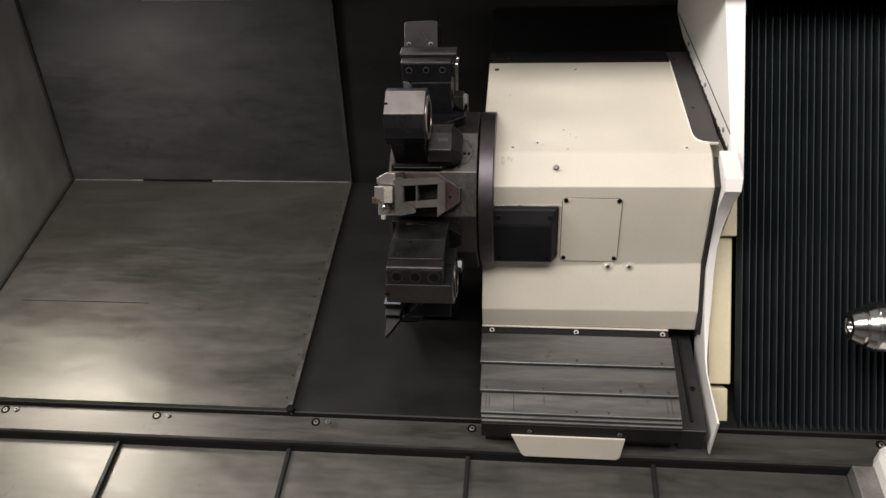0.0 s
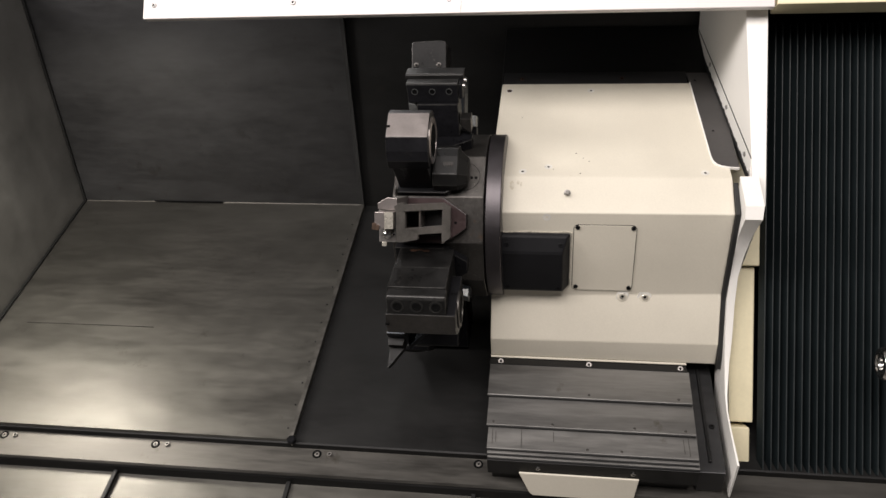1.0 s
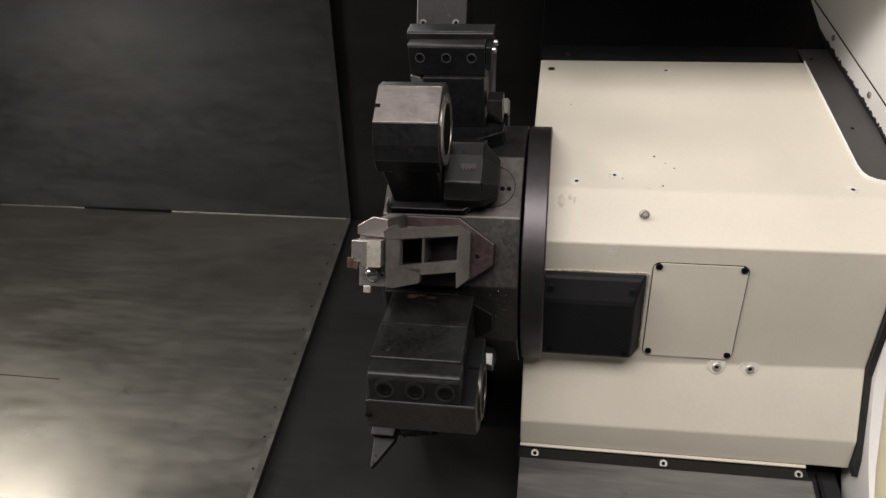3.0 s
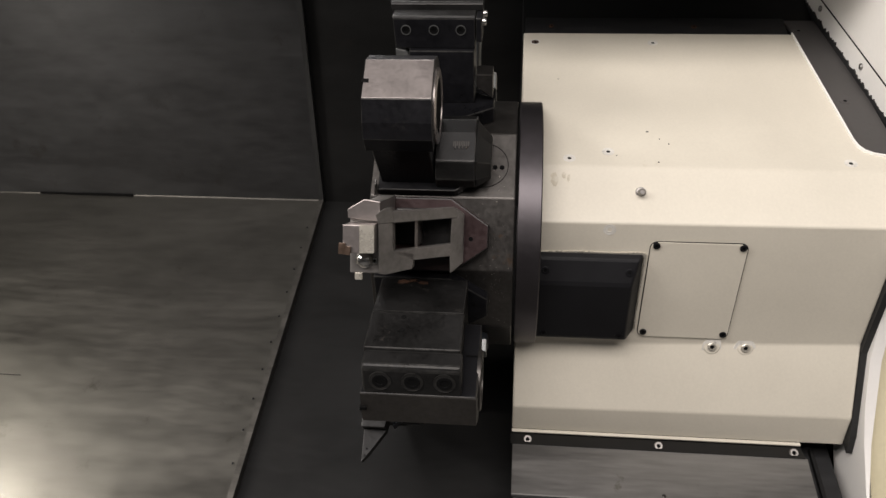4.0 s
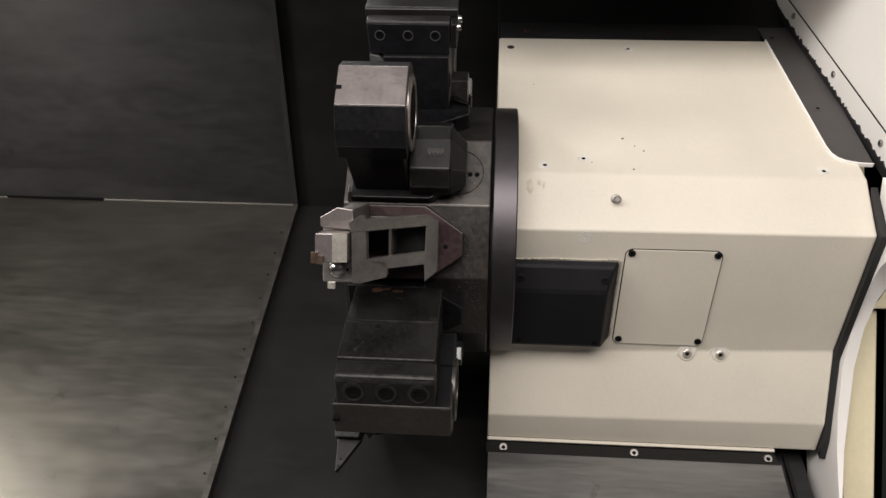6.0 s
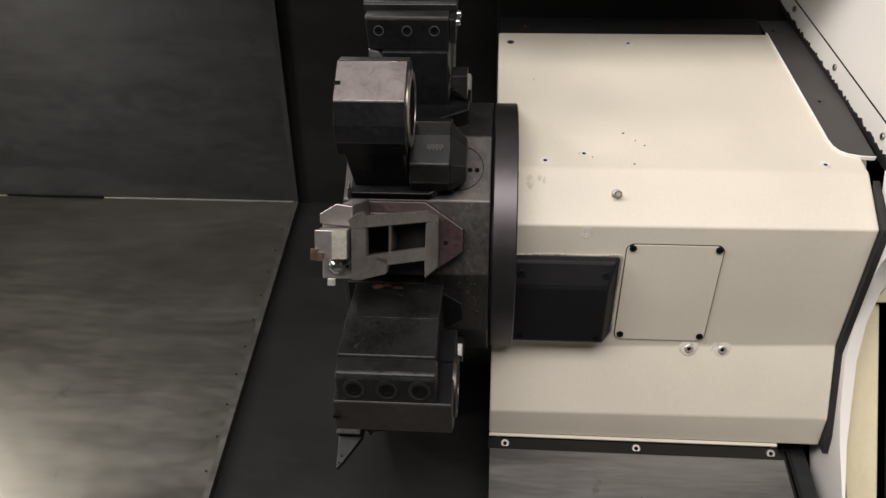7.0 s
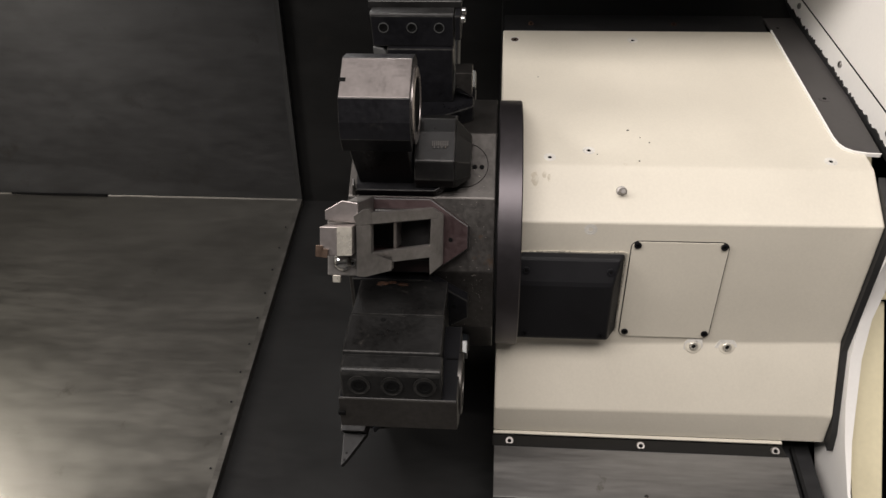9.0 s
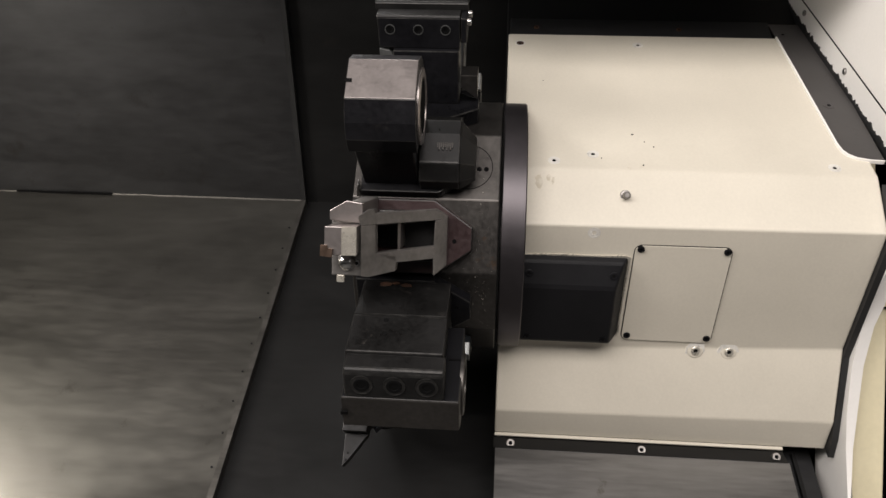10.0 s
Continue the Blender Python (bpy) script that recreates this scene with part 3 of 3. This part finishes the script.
def station(k):
    """Local frame on flat k: x along the spindle, y across the flat upwards, z out of the flat."""
    a = radians(STATION + 30 * k)
    r = Vector((0, math.cos(a), math.sin(a)))
    x = Vector((1, 0, 0))
    y = r.cross(x)
    m = Matrix((x, y, r)).transposed().to_4x4()
    return BED @ pose(SHIFT, *AXIS) @ m @ Matrix.Translation((0, 0, APO))


HEX = [(0.232, -0.046), (0.345, -0.046), (0.374, -0.018), (0.374, 0.018), (0.345, 0.046), (0.232, 0.046)]


def bar(points, low, high):
    """A convex plate over points (x, y), between two heights that depend on x."""
    bm = bmesh.new()
    lo = [bm.verts.new((x, y, low(x))) for x, y in points]
    hi = [bm.verts.new((x, y, high(x))) for x, y in points]
    bm.faces.new(lo)
    bm.faces.new(hi)
    for i in range(len(lo)):
        j = (i + 1) % len(lo)
        bm.faces.new((lo[i], lo[j], hi[j], hi[i]))
    bmesh.ops.recalc_face_normals(bm, faces=bm.faces)
    return bm


def hexagon_base(parent, mat, x0=0.232, height=0.018, half=0.047):
    return part("base", prism([(x0, -half), (0.336, -half), (0.3805, -0.015), (0.3805, 0.0135), (0.332, half), (x0, half)], 0.0005, height, "z", 0.0015), mat, parent)


def window_holder(k):
    t = root("tool_holder", station(k), "worn steel turning tool holder with open window frame and reddish base", "tool holder", "tool holders on the turret")
    base = hexagon_base(t, RED, 0.243)
    part("pin_hole", lathe([(0.0175, 0.0028), (0.0186, 0.0028)], "z", 12, (0.358, -0.004, 0)), HOLE, base)
    part("floor_pad", box(0.262, 0.333, -0.03, 0.034, 0.0185, 0.03, 0.002), OXIDE_B, t, "oily black pad inside the frame")
    high = lambda x: 0.1275 - 1.3 * (x - 0.274)
    low = lambda x: max(0.0185, high(x) - 0.02)
    frame_mesh = join(
        bar([(0.2575, 0.0352), (0.2665, 0.0422), (0.2722, 0.0418), (0.2740, 0.038), (0.2740, 0.0247), (0.2605, 0.0247)], low, high),
        bar([(0.2740, 0.038), (0.3363, 0.0375), (0.3422, 0.0335), (0.3422, 0.0245), (0.2740, 0.0247)], low, high),
        bar([(0.3355, 0.0244), (0.3422, 0.0244), (0.3422, 0.0335), (0.3495, 0.028), (0.3492, -0.0335), (0.3346, -0.0446), (0.334, -0.0230)], low, high),
        bar([(0.2605, 0.0246), (0.2739, 0.0246), (0.2745, -0.0083), (0.2955, -0.0135), (0.2942, -0.0318), (0.2680, -0.0345), (0.2612, -0.0325)], low, high),
        bar([(0.2745, -0.0083), (0.3355, -0.0078), (0.334, -0.0228), (0.2955, -0.0218)], low, high))
    part("frame", bevel(frame_mesh, 0.0006, 1), CAST, t, "worn bare steel window frame")
    part("rib", bar([(0.2945, 0.0246), (0.2972, 0.0246), (0.2972, -0.0082), (0.2945, -0.0082)], lambda x: 0.019, lambda x: high(x) - 0.016), GROUND_STEEL, t)
    part("web", bar([(0.262, 0.0215), (0.334, 0.0215), (0.334, 0.0245), (0.262, 0.0245)], lambda x: 0.0185, lambda x: high(x) - 0.0205), OXIDE_B, t)
    part("lower_web", bar([(0.262, -0.0205), (0.332, -0.0205), (0.332, -0.012), (0.262, -0.012)], lambda x: 0.0185, lambda x: high(x) - 0.0205), RED, t)
    head = bmesh.new()
    side = [(0.2245, 0.128), (0.2605, 0.128), (0.2605, 0.0185), (0.2435, 0.0185), (0.2405, 0.04)]
    for y in (-0.0345, 0.0495):
        ring = [head.verts.new((x, y, z)) for x, z in side]
        head.faces.new(ring)
    head.verts.ensure_lookup_table()
    for i in range(5):
        j = (i + 1) % 5
        head.faces.new([head.verts[q] for q in (i, j, 5 + j, 5 + i)])
    for v in head.verts:
        if v.co.y > 0.04 and v.co.x < 0.239 and v.co.z > 0.05:
            v.co.y = 0.040
    bmesh.ops.recalc_face_normals(head, faces=head.faces)
    part("head_block", bevel(head, 0.0014), CAST, t)
    part("head_cap", prism([(0.2235, 0.0295), (0.2605, 0.0265), (0.2605, 0.049), (0.2425, 0.0515), (0.2232, 0.0402)], 0.1284, 0.1345, "z", 0.0008), GROUND_STEEL, t)
    shank = part("tool_shank", prism([(0.2262, 0.1284), (0.2585, 0.1284), (0.2592, 0.163), (0.2435, 0.1675), (0.2248, 0.1675)], -0.0062, 0.0252, "y", 0.0007), GROUND_STEEL, t, "square steel tool shank")
    part("cover_plate", prism([(0.2437, 0.1676), (0.2592, 0.1632), (0.2594, 0.1648), (0.2439, 0.1692)], -0.0058, 0.0256, "y"), CARBIDE, shank, "pale steel clamp face")
    part("insert", prism([(0.2206, -0.0068), (0.2335, -0.0082), (0.2348, 0.0012), (0.2292, 0.002), (0.2285, 0.0052), (0.2212, 0.0055)], 0.1677, 0.1712, "z", 0.0003), INSERT, shank, "bronze-coloured cutting insert")
    bm = bmesh.new()
    bmesh.ops.create_uvsphere(bm, u_segments=24, v_segments=14, radius=0.0115)
    part("nozzle", moved(bm, Matrix.Translation((0.2425, -0.0185, 0.126))), CHROME, t, "polished ball coolant nozzle", True)
    socket_screw(t, (0.2535, -0.0195, 0.128), (0.2, 0, 1), 0.0042, 0.003, CHROME)
    part("square_screw", box(0.2305, 0.2395, -0.0425, -0.034, 0.1215, 0.1285, 0.0008), CARBIDE, t, "square-headed steel screw")
    for z in (0.1085, 0.081, 0.054):
        x = 0.2255 + (0.128 - z) * 0.17
        part("set_screw", moved(lathe([(-0.002, 0.0058), (0.006, 0.0056), (0.007, 0.0045)], "z", 6), Matrix.Translation((x, -0.0275, z)) @ Vector((-1, -0.15, 0.05)).to_track_quat("Z", "Y").to_matrix().to_4x4()), CHROME, t, "bright hexagon set screw")
    return t


def boring_holder(k):
    t = root("boring_bar_holder", station(k), "bare steel boring bar holder with black sides", "tool holder", "tool holders on the turret")
    base = hexagon_base(t, OXIDE, 0.236, 0.016)
    part("plug_rim", lathe([(-0.002, 0.033), (0.0006, 0.033), (0.0006, 0.0322), (-0.002, 0.032)], "z", 48, (0.370, 0, 0)), HOLE, base)
    for x in (0.3855, 0.3945):
        part("pin_hole", lathe([(-0.001, 0.0032), (0.0009, 0.0032)], "z", 14, (x, -0.003, 0)), HOLE, base)
    part("stem", prism([(-0.036, 0.0162), (-0.038, 0.104), (0.07, 0.104), (0.046, 0.0162)], 0.2405, 0.3105, "x", 0.0015), OXIDE, t)
    barrel = part("barrel", prism([(-0.0385, 0.100), (-0.036, 0.122), (-0.024, 0.140), (-0.003, 0.1572), (0.0515, 0.1572), (0.070, 0.140), (0.078, 0.118), (0.076, 0.100)], 0.2335, 0.3155, "x", 0.0006), OXIDE, t)
    part("ground_flat", box(0.2342, 0.3148, -0.0022, 0.0508, 0.1568, 0.1582, 0.0006), GROUND_STEEL, barrel, "ground bare steel flat")
    part("slot", box(0.2325, 0.2405, 0.0185, 0.0235, 0.1545, 0.1589), HOLE, barrel)
    part("bushing_end", lathe([(0.3135, 0.046), (0.3172, 0.046), (0.3185, 0.0435), (0.3185, 0.034), (0.314, 0.033)], "x", 48, (0, 0.022, 0.106)), GROUND_STEEL, t, "bronze-coloured bushing end", True)
    part("bore", lathe([(0.3142, 0.033), (0.3176, 0.0325)], "x", 40, (0, 0.022, 0.106)), HOLE, t)
    rear = part("rear_block", prism([(-0.042, 0.0162), (-0.043, 0.038), (-0.026, 0.056), (0.012, 0.062), (0.034, 0.058), (0.055, 0.032), (0.055, 0.0162)], 0.3118, 0.3625, "x", 0.002), OXIDE_B, t)
    part("rear_nose", loft([(-0.042, 0.0165), (-0.042, 0.0375), (-0.026, 0.055), (0.012, 0.061), (0.034, 0.057), (0.053, 0.0165)], [(-0.028, 0.0165), (-0.028, 0.024), (-0.016, 0.034), (0.01, 0.036), (0.026, 0.03), (0.032, 0.0165)], 0.3628, 0.3815, 0.001), OXIDE_B, t)
    part("wedge", prism([(0.2295, 0.001), (0.2345, 0.001), (0.2355, 0.03), (0.2345, 0.03)], -0.0475, -0.038, "y"), CHROME, t, "small bright steel wedge")
    for i in range(9):
        part("stamped_mark", box(0.334 + 0.0023 * i, 0.3352 + 0.0023 * i, -0.007 - 0.003 * (i % 2), 0.0, 0.0585, 0.0605 + 0.0003), TURRET, rear)
    return t


def split_holder(k):
    t = root("split_holder", station(k), "black steel split holder with three clamping screws", "tool holder", "tool holders on the turret")
    base = hexagon_base(t, OXIDE)
    part("pin_hole", lathe([(0.0175, 0.0028), (0.0186, 0.0028)], "z", 12, (0.362, 0.005, 0)), HOLE, base)
    part("neck", prism([(-0.04, 0.0182), (-0.04, 0.093), (0.0555, 0.093), (0.0475, 0.04), (0.046, 0.0182)], 0.2435, 0.3555, "x", 0.0015), OXIDE_B, t)
    for cx, cz, r in ((0.272, 0.0265, 0.0075), (0.286, 0.024, 0.005), (0.298, 0.0275, 0.006)):
        ring = [(cx + r * random.uniform(0.6, 1.6) * math.cos(i * 0.5236), cz + 0.6 * r * random.uniform(0.6, 1.2) * math.sin(i * 0.5236)) for i in range(12)]
        part("rust_patch", prism(ring, 0.045, 0.0474, "y"), RUST, t, "rust stain on the neck")
    body = part("body", prism([(0.0, 0.0935), (0.0, 0.1588), (0.0575, 0.1588), (0.0575, 0.0965), (0.0545, 0.0935)], 0.2435, 0.3565, "x", 0.002), OXIDE_B, t)
    for x, z in ((0.284, 0.105), (0.285, 0.128)):
        part("tapped_hole", lathe([(0.0565, 0.0032), (0.0580, 0.0032)], "y", 12, (x, 0, z)), HOLE, body)
    part("split_line", box(0.2455, 0.3545, 0.002, 0.0555, 0.1589, 0.1612), HOLE, t)
    cap = part("cap", prism([(0.0185, 0.1613), (0.0185, 0.1925), (0.052, 0.1882), (0.0572, 0.184), (0.0575, 0.1613)], 0.2455, 0.3592, "x", 0.0025), OXIDE_B, t)
    slab = part("slab", prism([(-0.05, 0.07), (-0.055, 0.15), (-0.05, 0.168), (-0.026, 0.196), (0.018, 0.1932), (0.018, 0.07)], 0.2415, 0.3762, "x", 0.0016), OXIDE, t)
    part("ground_flat", prism([(-0.0245, 0.1955), (-0.0245, 0.1972), (0.0172, 0.1945), (0.0172, 0.1928)], 0.2422, 0.3755, "x"), TURRET, slab, "ground steel flat, its dark reflection in the colour")
    part("slot", box(0.2405, 0.2485, -0.006, -0.0015, 0.192, 0.1978), HOLE, slab)
    part("groove", box(0.3600, 0.3768, 0.0172, 0.0188, 0.1255, 0.128), HOLE, slab)
    part("bore_end", lathe([(0.3745, 0.037), (0.3785, 0.037), (0.3795, 0.0355), (0.3795, 0.029), (0.375, 0.028)], "x", 40, (0, -0.014, 0.135)), TURRET, t, "bronze-coloured bushing end", True)
    part("bore", lathe([(0.375, 0.028), (0.3782, 0.0275)], "x", 32, (0, -0.014, 0.135)), HOLE, t)
    f = Vector((0, 0.127, 0.99)).normalized()
    for x in (0.2662, 0.3032, 0.3400):
        q = Matrix.Translation((x, 0.0368, 0.1902)) @ f.to_track_quat("Z", "Y").to_matrix().to_4x4()
        part("counterbore", moved(lathe([(-0.004, 0.0122), (0.0007, 0.0121)], "z", 32), q), HOLE, cap)
        part("rim", moved(lathe([(-0.002, 0.0129), (0.0011, 0.0128), (0.0011, 0.0122), (0.0008, 0.0121)], "z", 32), q), WORN_EDGE, cap)
        part("clamp_screw", moved(lathe([(0.0007, 0.0092), (0.0016, 0.0088), (0.0016, 0.0052), (0.0009, 0.005)], "z", 24), q), HOLE, cap, "hexagon socket screw, black for the shade in its hole", True)
    return t


def strut_holder(k):
    t = root("tool_holder", station(k), "dark blued steel turning tool holder with diagonal strut", "tool holder", "tool holders on the turret")
    hexagon_base(t, BLUED)
    part("head_block", prism([(0.2125, 0.125), (0.252, 0.125), (0.252, 0.0185), (0.232, 0.0185)], -0.036, 0.045, "y", 0.0015), BLUED, t)
    part("floor_pad", box(0.2525, 0.335, -0.03, 0.034, 0.0185, 0.03, 0.002), OXIDE, t)
    high = lambda x: 0.135 - 1.05 * (x - 0.252)
    part("strut", bar([(0.2525, -0.0345), (0.349, -0.0345), (0.349, -0.018), (0.2525, -0.012)], lambda x: max(0.0185, high(x) - 0.028), high), BLUED, t, "diagonal bare steel strut")
    part("rear_lug", prism([(0.334, 0.0305), (0.352, 0.0305), (0.352, 0.052), (0.334, 0.06)], 0.0, 0.04, "y", 0.001), OXIDE_B, t)
    shank = part("tool_shank", prism([(0.214, 0.1254), (0.249, 0.1254), (0.246, 0.142), (0.214, 0.142)], -0.014, 0.0205, "y", 0.0008), OXIDE_B, t, "worn steel tool shank")
    blade = part("grooving_blade", prism([(0.2155, 0.1424), (0.247, 0.1424), (0.235, 0.160), (0.2225, 0.178), (0.2155, 0.186)], -0.012, 0.004, "y", 0.0005), OXIDE_B, t, "dark pointed grooving blade")
    for x, z in ((0.2195, 0.178), (0.2215, 0.169)):
        part("pin_hole", lathe([(0.0035, 0.0015), (0.0046, 0.0015)], "y", 10, (x, 0, z)), HOLE, blade)
    part("nozzle", lathe([(0.105, 0.009), (0.13, 0.009), (0.136, 0.007), (0.138, 0.003)], "z", 20, (0.232, -0.025, 0)), CHROME, t, "polished coolant nozzle", True)
    part("end_stop", prism([(0.3535, 0.0185), (0.3795, 0.0185), (0.3795, 0.037), (0.3545, 0.031)], 0.0135, 0.044, "y", 0.0008), END_STEEL, t, "bare steel end stop")
    return t


def clamp_holder(k):
    t = root("clamp_holder", station(k), "black steel clamp tool holder with worn gripping plate", "tool holder", "tool holders on the turret")
    base = hexagon_base(t, OXIDE, 0.231, 0.022)
    part("front_pad", prism([(0.232, -0.046), (0.262, -0.046), (0.262, -0.012), (0.267, -0.006), (0.267, 0.046), (0.232, 0.046)], 0.0222, 0.06, "z", 0.001), TURRET, base, "grey steel front pad")
    part("neck", box(0.2675, 0.3535, -0.003, 0.055, 0.0222, 0.097, 0.0015), OXIDE, t)
    jaw = part("lower_jaw", prism([(0.249, 0.0975), (0.3545, 0.0975), (0.3545, 0.138), (0.2475, 0.138)], 0.0045, 0.06, "y", 0.0012), OXIDE, t)
    part("chamfer_lip", prism([(0.0045, 0.1384), (0.0285, 0.1365), (0.0295, 0.1385), (0.028, 0.1405), (0.0065, 0.1408)], 0.247, 0.3545, "x", 0.0006), OXIDE_B, jaw, "worn chamfered lip")
    part("gripped_bar", prism([(0.031, 0.1384), (0.031, 0.147), (0.034, 0.1495), (0.063, 0.1495), (0.065, 0.1384)], 0.2424, 0.3638, "x", 0.0008), OXIDE_B, t, "worn dark steel gripping plate")
    part("end_plate", box(0.3552, 0.3635, 0.0055, 0.06, 0.105, 0.1378, 0.0015), OXIDE, t)
    for y in (0.018, 0.046):
        socket_screw(t, (0.3635, y, 0.129), (1, 0, 0), 0.005, 0.005, CHROME)
    for x in (0.264, 0.3006, 0.3358):
        q = Matrix.Translation((x, 0.0045, 0.1226)) @ Vector((0, -1, 0)).to_track_quat("Z", "Y").to_matrix().to_4x4()
        part("rim", moved(lathe([(-0.002, 0.0068), (0.0009, 0.0067), (0.0009, 0.0058), (-0.001, 0.0057)], "z", 24), q), END_STEEL, jaw)
        part("clamp_screw", moved(lathe([(-0.002, 0.0058), (0.0005, 0.0056), (0.0005, 0.0034), (0.0, 0.0032)], "z", 20), q), HOLE, jaw)
    part("wedge", prism([(0.249, 0.078), (0.2668, 0.078), (0.2668, 0.0875), (0.262, 0.094), (0.249, 0.097)], 0.003, 0.03, "y", 0.0008), END_STEEL, t, "grey steel wedge")
    part("end_stop", prism([(0.356, 0.0625), (0.3782, 0.0625), (0.3782, 0.0285), (0.366, 0.038), (0.356, 0.045)], 0.0, 0.03, "y", 0.0008), TURRET, t, "dull steel end stop")
    return t


def round_holder(k):
    t = root("round_nose_holder", station(k), "dark steel holder with a rounded top", "tool holder", "tool holders on the turret")
    hexagon_base(t, OXIDE)
    part("stem", box(0.243, 0.3185, -0.03, 0.04, 0.0182, 0.12, 0.002), OXIDE, t)
    body = part("body", prism([(0.236, 0.11), (0.236, 0.198), (0.24, 0.203), (0.30, 0.205), (0.3105, 0.203), (0.3125, 0.198), (0.3125, 0.11)], -0.031, 0.042, "y", 0.002), OXIDE_B, t)
    part("rear_block", box(0.3195, 0.355, -0.03, 0.03, 0.0182, 0.13, 0.003), BLUED, t, "blued steel rear block")
    for x, z in ((0.2465, 0.1524), (0.2968, 0.1524), (0.288, 0.125)):
        socket_screw(body, (x, -0.031, z), (0, -1, 0), 0.0055, 0.002, TURRET)
    part("end_stop", box(0.364, 0.38, -0.03, 0.012, 0.0185, 0.042, 0.001), END_STEEL, t, "bare steel end stop")
    return t


def driven_holder(k, radial):
    t = root("driven_tool_head", station(k), "black steel driven tool head with round spindle nose", "tool head", "tool holders on the turret")
    part("base", prism(HEX, 0.0005, 0.018, "z", 0.002), OXIDE, t)
    if radial:
        part("body", box(0.2, 0.3485, -0.0405, 0.0515, 0.018, 0.118, 0.003), OXIDE, t)
        flange = part("flange", prism([(0.19, -0.03), (0.2, -0.0405), (0.279, -0.0405), (0.2915, -0.027), (0.2915, 0.04), (0.28, 0.0515), (0.207, 0.0515), (0.19, 0.034)], 0.1182, 0.13, "z", 0.0018), OXIDE, t)
        part("spindle_nose", lathe([(0.13, 0.04), (0.136, 0.038), (0.136, 0.022), (0.122, 0.019), (0.11, 0.012)], "z", 40, (0.24, 0.0035, 0)), OXIDE, t, "", True)
        for x, y in ((0.198, -0.027), (0.198, 0.034), (0.2735, -0.032), (0.2735, 0.0365)):
            socket_screw(flange, (x, y, 0.13), (0, 0, 1), 0.006, 0.003)
    else:
        part("body", box(0.226, 0.352, -0.05, 0.05, 0.018, 0.19, 0.005), OXIDE, t)
        part("spindle_nose", lathe([(0.226, 0.034), (0.214, 0.034), (0.212, 0.028), (0.204, 0.028), (0.202, 0.022), (0.196, 0.022)], "x", 32, (0, 0, 0.13)), OXIDE, t, "", True)
    return t


window_holder(0)
split_holder(1)
strut_holder(2)
driven_holder(3, True)
driven_holder(4, False)
clamp_holder(5)
boring_holder(-1)
clamp_holder(-2)
round_holder(-3)

# bright swarf lying on the turret flats
chips = bmesh.new()
for i in range(120):
    k = random.choice((0, 0, 1, 1, 1, -1))
    m = Matrix.Translation((random.triangular(0.34, 0.408, 0.395), random.uniform(-0.045, 0.045), 0.0008)) @ Euler([random.uniform(0, 6.28) for _ in range(3)]).to_matrix().to_4x4()
    m = (BED @ pose(SHIFT, *AXIS)).inverted() @ station(k) @ m
    a = random.uniform(0.0003, 0.001)
    vs = [chips.verts.new(m @ Vector(p)) for p in ((0, 0, 0), (a * 2.5, 0, a * 0.3), (a, a * 0.6, 0), (a, a * 0.2, a * 0.6))]
    for f in ((0, 1, 2), (0, 1, 3), (1, 2, 3), (0, 2, 3)):
        chips.faces.new([vs[j] for j in f])
tagged(link("swarf", chips, CARBIDE, BED @ pose(SHIFT, *AXIS)), "tiny bright metal chips scattered on the turret", "swarf", "", "stuff")

# machine base and rear cover that carry the bed
base = root("machine_base", ID, "pale painted machine base on the workshop floor", "machine base")
part("casting", prism([(-0.965, 0.0), (-0.965, 0.69), (-0.945, 0.687), (0.06, 1.69), (0.35, 1.69), (0.35, 0.0)], -0.93, 1.77, b=0.004), CREAM, base)
part("rear_cover", prism([(0.085, 1.695), (-0.315, 2.33), (0.35, 2.33), (0.35, 1.695)], -0.93, 1.77, b=0.004), CREAM, base)

# ---- tailstock centre ----
tail = root("tailstock_centre", BED @ pose(0, -0.765, 0.25), "polished steel live centre of the tailstock", "live centre")
part("nose", lathe([(1.2285, 0.004), (1.2285, 0.011), (1.2225, 0.013), (1.2225, 0.019), (1.2205, 0.0215), (1.2205, 0.0285), (1.2235, 0.031), (1.241, 0.0395), (1.242, 0.0375), (1.247, 0.0378), (1.248, 0.043), (1.262, 0.0495), (1.264, 0.0485), (1.267, 0.0515), (1.285, 0.053), (1.31, 0.055)], "x", 40), CHROME, tail, "", True)
part("quill", lathe([(1.31, 0.03), (1.312, 0.055), (1.35, 0.06), (1.74, 0.06)], "x", 40), CREAM, tail, "cream painted quill sleeve", True)
body = root("tailstock", BED, "white painted tailstock base on the apron sheet", "tailstock")
part("casting", box(1.30, 1.74, -1.25, -0.9, -0.0495, 0.05, 0.03), WHITE, body)
part("wiper", box(1.255, 1.30, -1.03, -0.932, -0.0495, -0.01, 0.002), CAST, body, "steel way wiper")

# ---- room behind the camera ----
structure("floor", box(-4, 5, -6, 1.5, -0.1, 0), CONCRETE, "grey concrete workshop floor", ID)
structure("wall_south", box(-4, 5, -6.1, -6, 0, 4.5), WALLPAINT, "plain grey workshop wall", ID)
structure("wall_north", box(-4, 5, 1.5, 1.6, 0, 4.5), WALLPAINT, "plain grey workshop wall", ID)
structure("wall_west", box(-4.1, -4, -6, 1.5, 0, 4.5), WALLPAINT, "plain grey workshop wall", ID)
structure("wall_east", box(5, 5.1, -6, 1.5, 0, 4.5), WALLPAINT, "plain grey workshop wall", ID)
structure("ceiling_hall", box(-4, 5, -6, 1.5, 4.5, 4.6), WALLPAINT, "plain grey workshop ceiling", ID, "ceiling")
